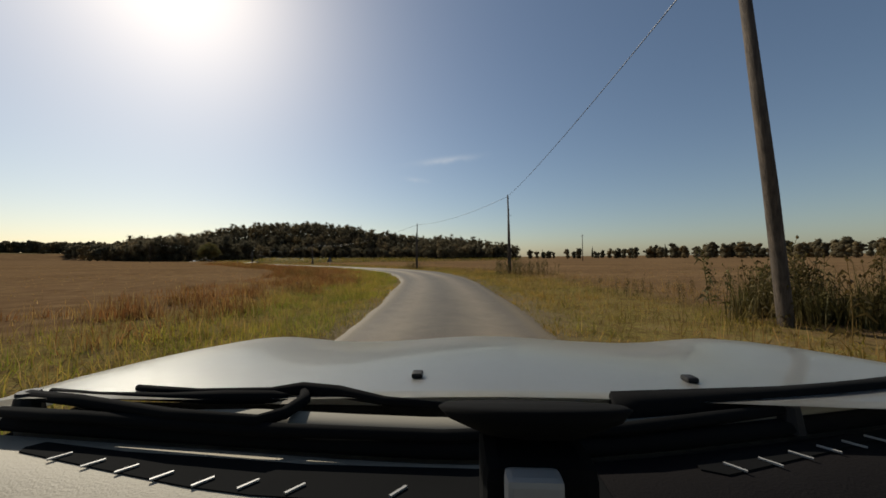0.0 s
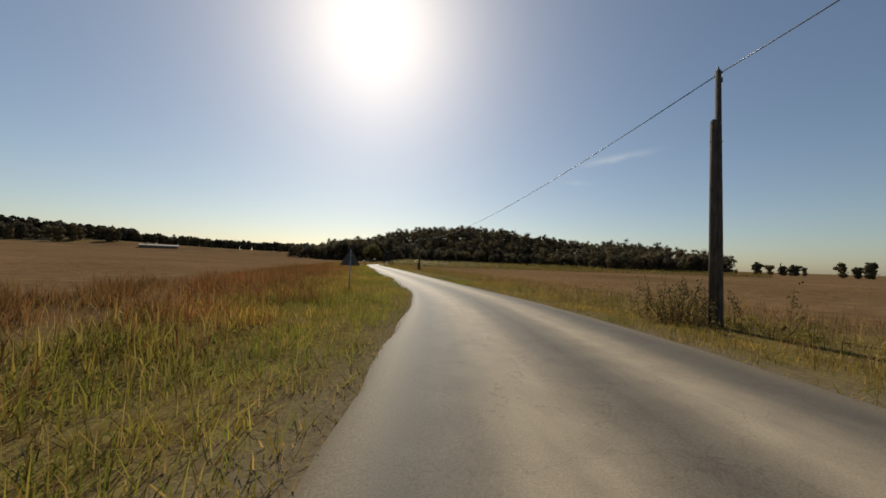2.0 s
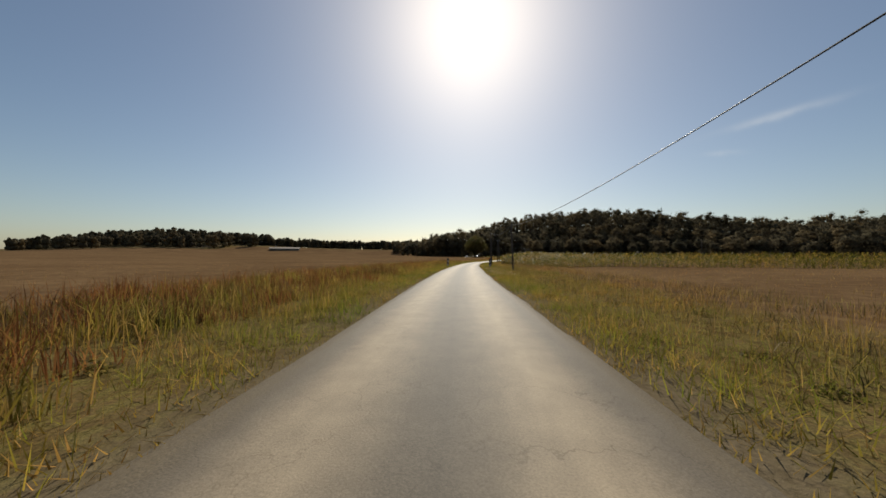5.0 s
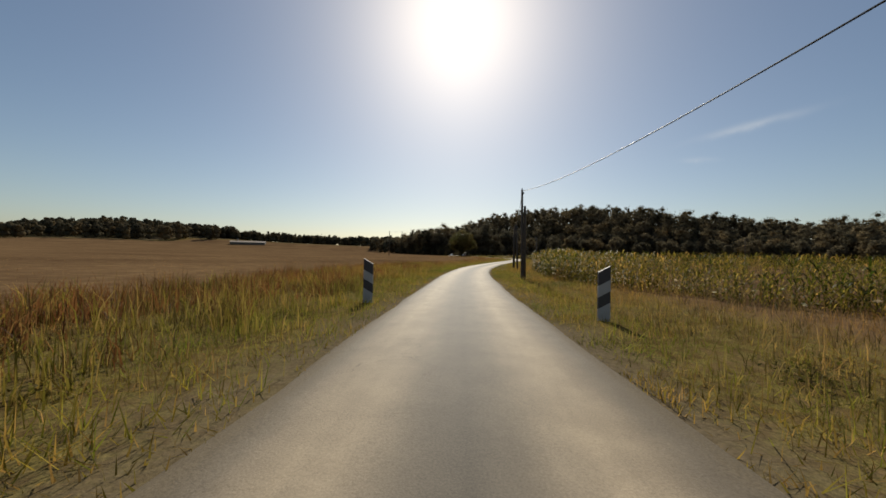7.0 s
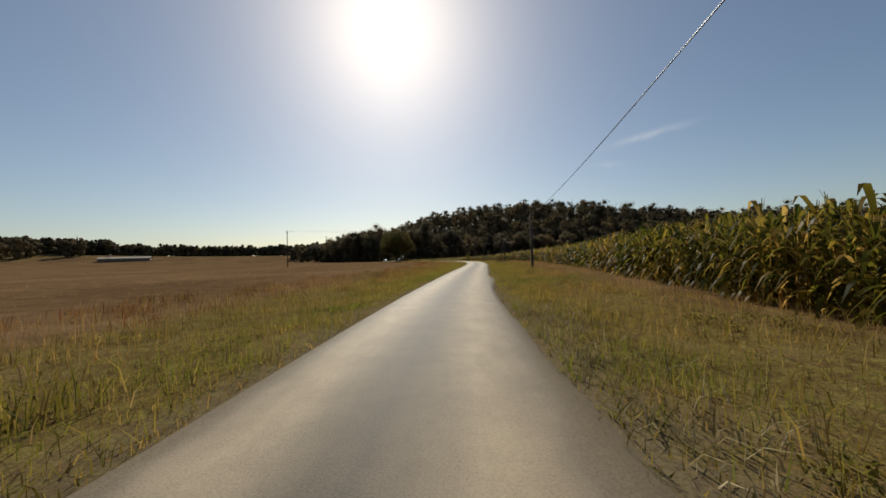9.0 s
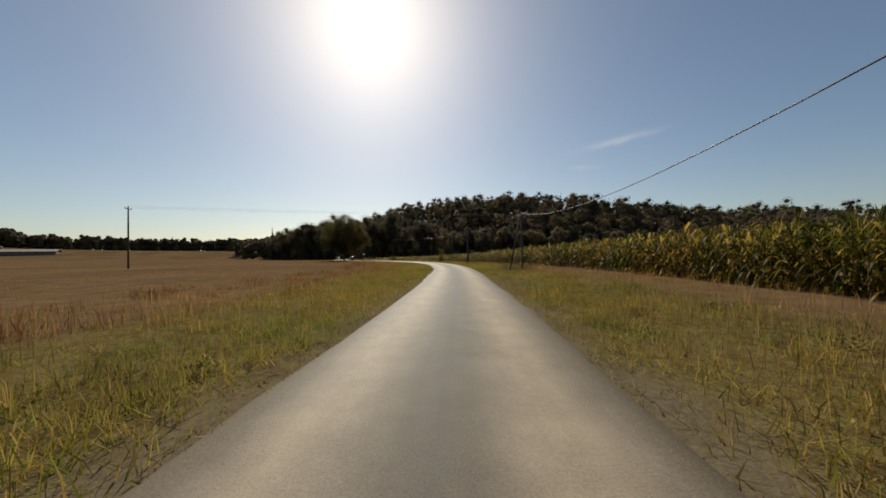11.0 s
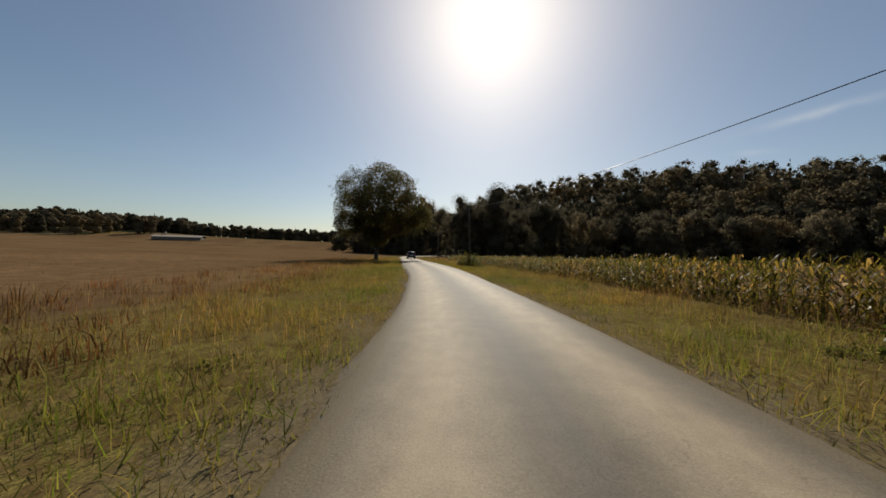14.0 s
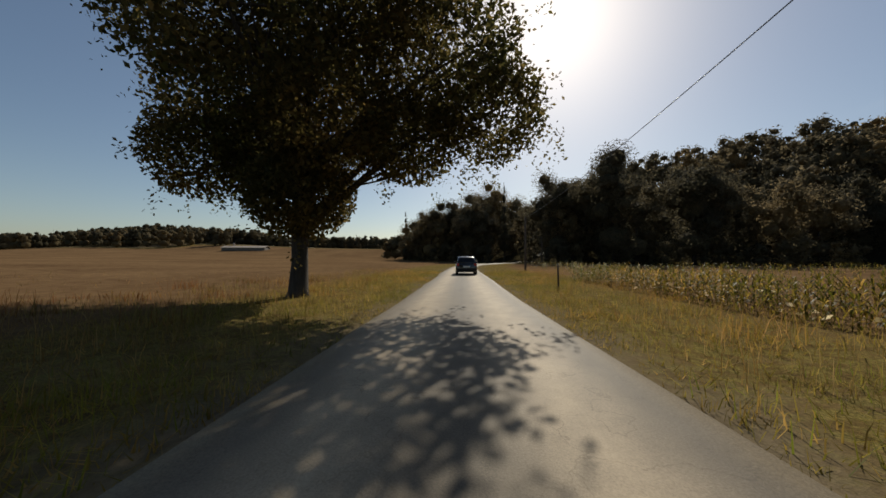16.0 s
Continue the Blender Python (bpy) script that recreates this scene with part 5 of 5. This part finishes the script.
def parked_car(place, turn, paint, label):
    """A small hatchback seen from behind."""
    car = thing("car", label, "car", place, turn, "cars on the lane")
    bm = bmesh.new()
    loft(bm, [shell_section(y, h, lo, hi) for y, h, lo, hi in
              ((-2.0, 0.70, 0.34, 0.78), (-1.92, 0.80, 0.24, 0.92), (-1.3, 0.85, 0.20, 0.94), (0.4, 0.86, 0.20, 0.92), (1.0, 0.85, 0.20, 0.88), (1.75, 0.80, 0.22, 0.74), (1.95, 0.68, 0.30, 0.58))])
    part("body", bm, paint, car, smooth=True)
    bm = bmesh.new()
    loft(bm, [[(-h + 0.05, y, 0.88), (-h, y, 0.94), (-h + 0.14, y, hi - 0.05), (-h + 0.24, y, hi), (h - 0.24, y, hi), (h - 0.14, y, hi - 0.05), (h, y, 0.94), (h - 0.05, y, 0.88)]
              for y, h, hi in ((-1.9, 0.76, 1.0), (-1.62, 0.76, 1.36), (-1.3, 0.77, 1.44), (0.0, 0.77, 1.45), (0.35, 0.77, 1.36), (0.95, 0.77, 0.97))])
    part("cabin", bm, paint, car, smooth=True)
    bm = bmesh.new()
    vs = [bm.verts.new(c) for c in ((-0.62, -1.915, 1.02), (0.62, -1.915, 1.02), (0.52, -1.655, 1.33), (-0.52, -1.655, 1.33))]
    bm.faces.new(vs)
    bmesh.ops.solidify(bm, geom=bm.faces[:], thickness=0.012)
    part("rear_window", bm, DARK_GLASS, car)
    for sx in (-1, 1):
        bm = bmesh.new()
        vs = [bm.verts.new((sx * w, y, z)) for w, y, z in ((0.775, -1.45, 1.0), (0.775, 0.75, 1.0), (0.69, 0.15, 1.34), (0.66, -1.35, 1.36))]
        bm.faces.new(vs)
        bmesh.ops.solidify(bm, geom=bm.faces[:], thickness=0.012)
        part("side_window", bm, DARK_GLASS, car)
        bm = bmesh.new()
        add_box(bm, (0.20, 0.06, 0.22), Matrix.Translation((sx * 0.66, -1.97, 0.80)), 0.02)
        part("tail_light", bm, LAMP_RED, car, "red tail light")
        bm = bmesh.new()
        add_box(bm, (0.16, 0.10, 0.12), Matrix.Translation((sx * 0.93, 0.62, 1.0)), 0.03)
        part("mirror", bm, TRIM, car)
        for y in (-1.25, 1.25):
            add_wheel(car, sx * 0.74, y, 0.30, 0.19)
    bm = bmesh.new()
    add_box(bm, (1.5, 0.12, 0.20), Matrix.Translation((0, -2.0, 0.42)), 0.04)
    part("bumper", bm, paint if paint is not BLACK_PAINT else TRIM, car)
    bm = bmesh.new()
    add_box(bm, (0.50, 0.02, 0.11), Matrix.Translation((0, -2.03, 0.66)), 0.004)
    part("number_plate", bm, SIGN_WHITE, car, "blank pale number plate")
    return car


def road_place(s, off):
    q = at_road(s, off)
    return float(q[0]), float(q[1]), float(land(q[0], q[1])) + 0.045


def road_turn(s):
    return math.degrees(math.atan2(-np.interp(s, S, TAN[:, 0]), np.interp(s, S, TAN[:, 1])))


parked_car(road_place(343.0, 0.35), road_turn(343.0), BLACK_PAINT, "small dark hatchback on the lane, seen from behind")
parked_car(road_place(378.0, 0.3), road_turn(378.0), WHITE_PAINT, "small white hatchback far along the lane")


def build_own_car():
    """The silver car on whose dashboard the drive begins: bonnet, wipers, dashboard and a plain shell round the seat."""
    car = thing("silver_car", "silver car with black wipers, grey dashboard and open windscreen frame", "car", (0, 0, -0.02), -38.3)
    cx, hw = 0.10, 0.93

    # bonnet with a raised middle and ridges over the wings
    def bonnet_z(x, y):
        u = (x - cx)
        t = (y - 0.50) / 0.78
        z = 1.085 - 0.055 * t - 0.055 * max(0, t) ** 2.2
        z += 0.024 * math.exp(-((u - 0.0) / 0.30) ** 2) * min(1, 0.3 + t)
        z += 0.020 * math.exp(-((abs(u) - 0.74) / 0.16) ** 2) * min(1, 0.2 + t)
        z -= 0.22 * max(0, (abs(u) - 0.80) / 0.14) ** 2 * 0.35
        if t > 1.0:
            z -= 1.1 * (t - 1.0) ** 1.5 + 0.1 * (t - 1.0)
        return z + 0.02
    bm = bmesh.new()
    ys = [0.50, 0.53, 0.6, 0.7, 0.8, 0.9, 1.0, 1.1, 1.2, 1.28, 1.34, 1.40, 1.46, 1.52]
    xs = [cx + hw * v for v in np.linspace(-1, 1, 41)]
    grid = [[bm.verts.new((x, y + (-0.06 * ((x - cx) / hw) ** 2 if y > 1.2 else 0.03 * ((x - cx) / hw) ** 2 * (y < 0.56) * -1), bonnet_z(x, y))) for x in xs] for y in ys]
    for a, b in zip(grid, grid[1:]):
        for k in range(len(xs) - 1):
            bm.faces.new((a[k], a[k + 1], b[k + 1], b[k]))
    bmesh.ops.solidify(bm, geom=bm.faces[:], thickness=0.02)
    bonnet = part("bonnet", bm, SILVER, car, smooth=True)
    for x in (-0.078, 0.40):
        bm = bmesh.new()
        add_box(bm, (0.020, 0.022, 0.010), Matrix.Translation((x, 0.60, bonnet_z(x, 0.60) + 0.005)), 0.004)
        part("washer_nozzle", bm, TRIM, bonnet, "small black washer nozzle")

    # dusty scuttle under the glass, with a black seal behind it
    seal_x = [-0.86, -0.716, -0.513, -0.33, -0.164, -0.024, 0.134, 0.294, 0.48, 0.659, 0.95]
    seal_y = [0.49, 0.482, 0.466, 0.453, 0.440, 0.433, 0.439, 0.467, 0.508, 0.549, 0.60]

    def seal(x):
        return float(np.interp(x, seal_x, seal_y))
    cols = [cx + v for v in np.linspace(-0.80, 0.80, 33)]
    bm = bmesh.new()
    drop = [0.06 * max(0.0, abs(x - cx) - 0.40) for x in cols]
    loft(bm, [[(x, seal(x) + 0.055, 1.086 - 2 * d), (x, seal(x) + 0.03, 1.098 - d), (x, seal(x) + 0.006, 1.088 - d), (x, seal(x) + 0.006, 1.03), (x, seal(x) + 0.055, 1.03)] for x, d in zip(cols, drop)])
    part("scuttle", bm, DUSTY, car, "dusty khaki scuttle panel", True)
    bm = bmesh.new()
    add_box(bm, (1.66, 0.20, 0.02), Matrix.Translation((cx, 0.52, 1.035)), 0.004)
    part("water_tray", bm, RUBBER, car, "black tray under the wipers")
    side = np.linspace(0.22, 0.98, 20)
    front = np.interp(side, [0.22, 0.50, 0.74, 0.98], [0.505, 0.555, 0.612, 0.66])
    bm = bmesh.new()
    loft(bm, [[(x, y, bonnet_z(x, y) + 0.004), (x, y - 0.006, bonnet_z(x, y) + 0.012), (x, min(seal(x) + 0.02, y - 0.015), 1.112), (x, min(seal(x) + 0.02, y - 0.015), 1.06), (x, y, 1.04)] for x, y in zip(side, front)])
    part("cowl_cover", bm, RUBBER, car, "black plastic cowl cover", True)
    bm = bmesh.new()
    add_tube(bm, [(x, seal(x), 1.072) for x in cols], [0.0125] * len(cols), 8)
    part("windscreen_seal", bm, RUBBER, car, "black windscreen seal", True)
    # wipers: dark blades lying over the scuttle, each on a bent arm
    for blade, arm in ((((-0.534, 0.524, 1.110), (-0.423, 0.514, 1.108), (-0.303, 0.517, 1.109), (-0.253, 0.522, 1.112), (-0.195, 0.518, 1.110), (-0.115, 0.496, 1.106), (-0.026, 0.487, 1.104)),
                        ((-0.25, 0.520, 1.110), (-0.237, 0.495, 1.107), (-0.248, 0.455, 1.104), (-0.275, 0.435, 1.103), (-0.41, 0.448, 1.104), (-0.586, 0.482, 1.106), (-0.69, 0.497, 1.107))),
                       (((-0.675, 0.516, 1.106), (-0.586, 0.506, 1.104), (-0.46, 0.503, 1.104), (-0.37, 0.503, 1.105), (-0.294, 0.504, 1.106), (-0.28, 0.505, 1.106), (-0.27, 0.506, 1.106)),
                        ((-0.693, 0.468, 1.094), (-0.547, 0.458, 1.093), (-0.283, 0.434, 1.093), (-0.023, 0.427, 1.092), (0.21, 0.450, 1.093), (0.337, 0.479, 1.094), (0.478, 0.512, 1.096)))):
        wiper = new("wiper")
        wiper.parent = car
        wiper["label"] = "black windscreen wiper"
        bm = bmesh.new()
        add_tube(bm, blade, [0.005, 0.006, 0.007, 0.011, 0.010, 0.007, 0.005], 8)
        part("blade", bm, RUBBER, wiper, smooth=True)
        bm = bmesh.new()
        add_tube(bm, arm, [0.008, 0.009, 0.009, 0.008, 0.008, 0.009, 0.008], 8)
        part("arm", bm, RUBBER, wiper, smooth=True)
        bm = bmesh.new()
        e = Vector(arm[-1])
        add_tube(bm, [e + Vector((0, 0, -0.03)), e + Vector((0, 0, 0.006))], [0.020, 0.014], 10)
        part("pivot", bm, TRIM, wiper)

    # dashboard with long demister slots; the far half has its shade painted in near-black
    sec = [(-0.012, 1.040), (-0.014, 1.058), (-0.018, 1.063), (-0.10, 1.063), (-0.17, 1.050), (-0.28, 0.98), (-0.36, 0.88), (-0.40, 0.70), (-0.012, 0.70)]
    for name, lo, hi, material, label in (("dashboard", 0, 17, DASH, "grained khaki dashboard top"), ("dashboard_shaded_half", 16, 33, DASH_SHADED, "right half of the grained dashboard, its shade painted black-brown")):
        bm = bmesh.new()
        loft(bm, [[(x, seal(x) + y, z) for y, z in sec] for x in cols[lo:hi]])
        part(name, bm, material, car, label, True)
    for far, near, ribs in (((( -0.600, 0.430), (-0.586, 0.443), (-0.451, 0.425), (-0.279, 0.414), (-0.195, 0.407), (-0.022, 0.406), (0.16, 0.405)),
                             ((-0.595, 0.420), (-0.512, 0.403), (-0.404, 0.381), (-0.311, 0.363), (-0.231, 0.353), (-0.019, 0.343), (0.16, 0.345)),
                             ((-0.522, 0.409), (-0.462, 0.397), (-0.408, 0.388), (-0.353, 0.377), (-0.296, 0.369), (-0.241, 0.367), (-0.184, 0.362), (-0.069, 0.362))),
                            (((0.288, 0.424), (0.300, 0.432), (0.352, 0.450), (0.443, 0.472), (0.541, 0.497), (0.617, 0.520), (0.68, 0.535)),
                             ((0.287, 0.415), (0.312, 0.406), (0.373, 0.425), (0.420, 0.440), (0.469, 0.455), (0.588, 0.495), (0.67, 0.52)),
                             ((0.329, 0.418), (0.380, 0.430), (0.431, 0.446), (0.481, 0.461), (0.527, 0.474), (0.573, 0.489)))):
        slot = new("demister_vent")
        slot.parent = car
        slot["label"] = "long demister slot, its shaded opening a flat black strip, with pale ribs"
        # no real opening: a flat black strip stands for the shade inside the slot
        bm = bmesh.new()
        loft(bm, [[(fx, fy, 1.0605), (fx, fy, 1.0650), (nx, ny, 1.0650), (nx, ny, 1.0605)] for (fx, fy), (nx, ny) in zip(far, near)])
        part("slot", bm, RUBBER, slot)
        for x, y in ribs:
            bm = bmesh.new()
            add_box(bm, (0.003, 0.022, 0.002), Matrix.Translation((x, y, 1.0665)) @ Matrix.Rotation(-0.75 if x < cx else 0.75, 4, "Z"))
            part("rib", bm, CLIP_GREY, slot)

    # suction mount below the eye
    mount = new("camera_mount")
    mount.parent = car
    mount["label"] = "black suction mount with a grey clip"
    bm = bmesh.new()
    rot = Matrix.Translation((0.042, 0.205, 1.2290)) @ Matrix.Rotation(radians(-21), 4, "X")
    add_tube(bm, [(0, 0, -0.014), (0, 0, -0.006), (0, 0, 0.0), (0, 0, 0.002)], [0.030, 0.050, 0.056, 0.052], 28)
    bmesh.ops.transform(bm, matrix=rot, verts=bm.verts)
    part("suction_cup", bm, RUBBER, mount, smooth=True)
    bm = bmesh.new()
    add_box(bm, (0.058, 0.05, 0.155), Matrix.Translation((0.040, 0.190, 1.140)), 0.008)
    part("stem", bm, RUBBER, mount)
    bm = bmesh.new()
    add_box(bm, (0.026, 0.012, 0.09), Matrix.Translation((0.033, 0.155, 1.176)), 0.003)
    part("clip", bm, CLIP_GREY, mount, "grey plastic clip")

    # plain shell: sides, nose, tail, roof and posts
    bm = bmesh.new()
    for sx in (-1, 1):
        add_box(bm, (0.06, 3.9, 0.62), Matrix.Translation((cx + sx * 0.88, -0.62, 0.60)), 0.025)
    add_box(bm, (1.66, 0.08, 0.62), Matrix.Translation((cx, -2.55, 0.62)), 0.03)
    add_box(bm, (1.62, 0.10, 0.48), Matrix.Translation((cx, 1.46, 0.54)), 0.04)
    part("body", bm, SILVER, car)
    bm = bmesh.new()
    add_box(bm, (1.22, 2.0, 0.05), Matrix.Translation((cx, -1.42, 1.56)), 0.02)
    part("roof", bm, SILVER, car)
    for sx in (-1, 1):
        for a, b in (((0.84, 0.46, 1.02), (0.60, -0.42, 1.55)), ((0.86, -1.1, 0.88), (0.60, -1.15, 1.55)), ((0.84, -2.5, 0.9), (0.60, -2.38, 1.55))):
            bm = bmesh.new()
            add_tube(bm, [(cx + sx * a[0], a[1], a[2]), (cx + sx * b[0], b[1], b[2])], [0.045, 0.035], 8)
            part("roof_post", bm, SILVER, car)
        bm = bmesh.new()
        add_box(bm, (0.30, 0.10, 0.14), Matrix.Translation((cx + sx * 0.62, 1.50, 0.70)), 0.03)
        part("headlight", bm, LAMP_CLEAR, car, "clear headlight")
        for y in (-1.85, 0.95):
            add_wheel(car, cx + sx * 0.78, y, 0.31, 0.19)
    bm = bmesh.new()
    add_box(bm, (1.66, 3.9, 0.05), Matrix.Translation((cx, -0.6, 0.30)))
    part("floor_pan", bm, TRIM, car)


build_own_car()
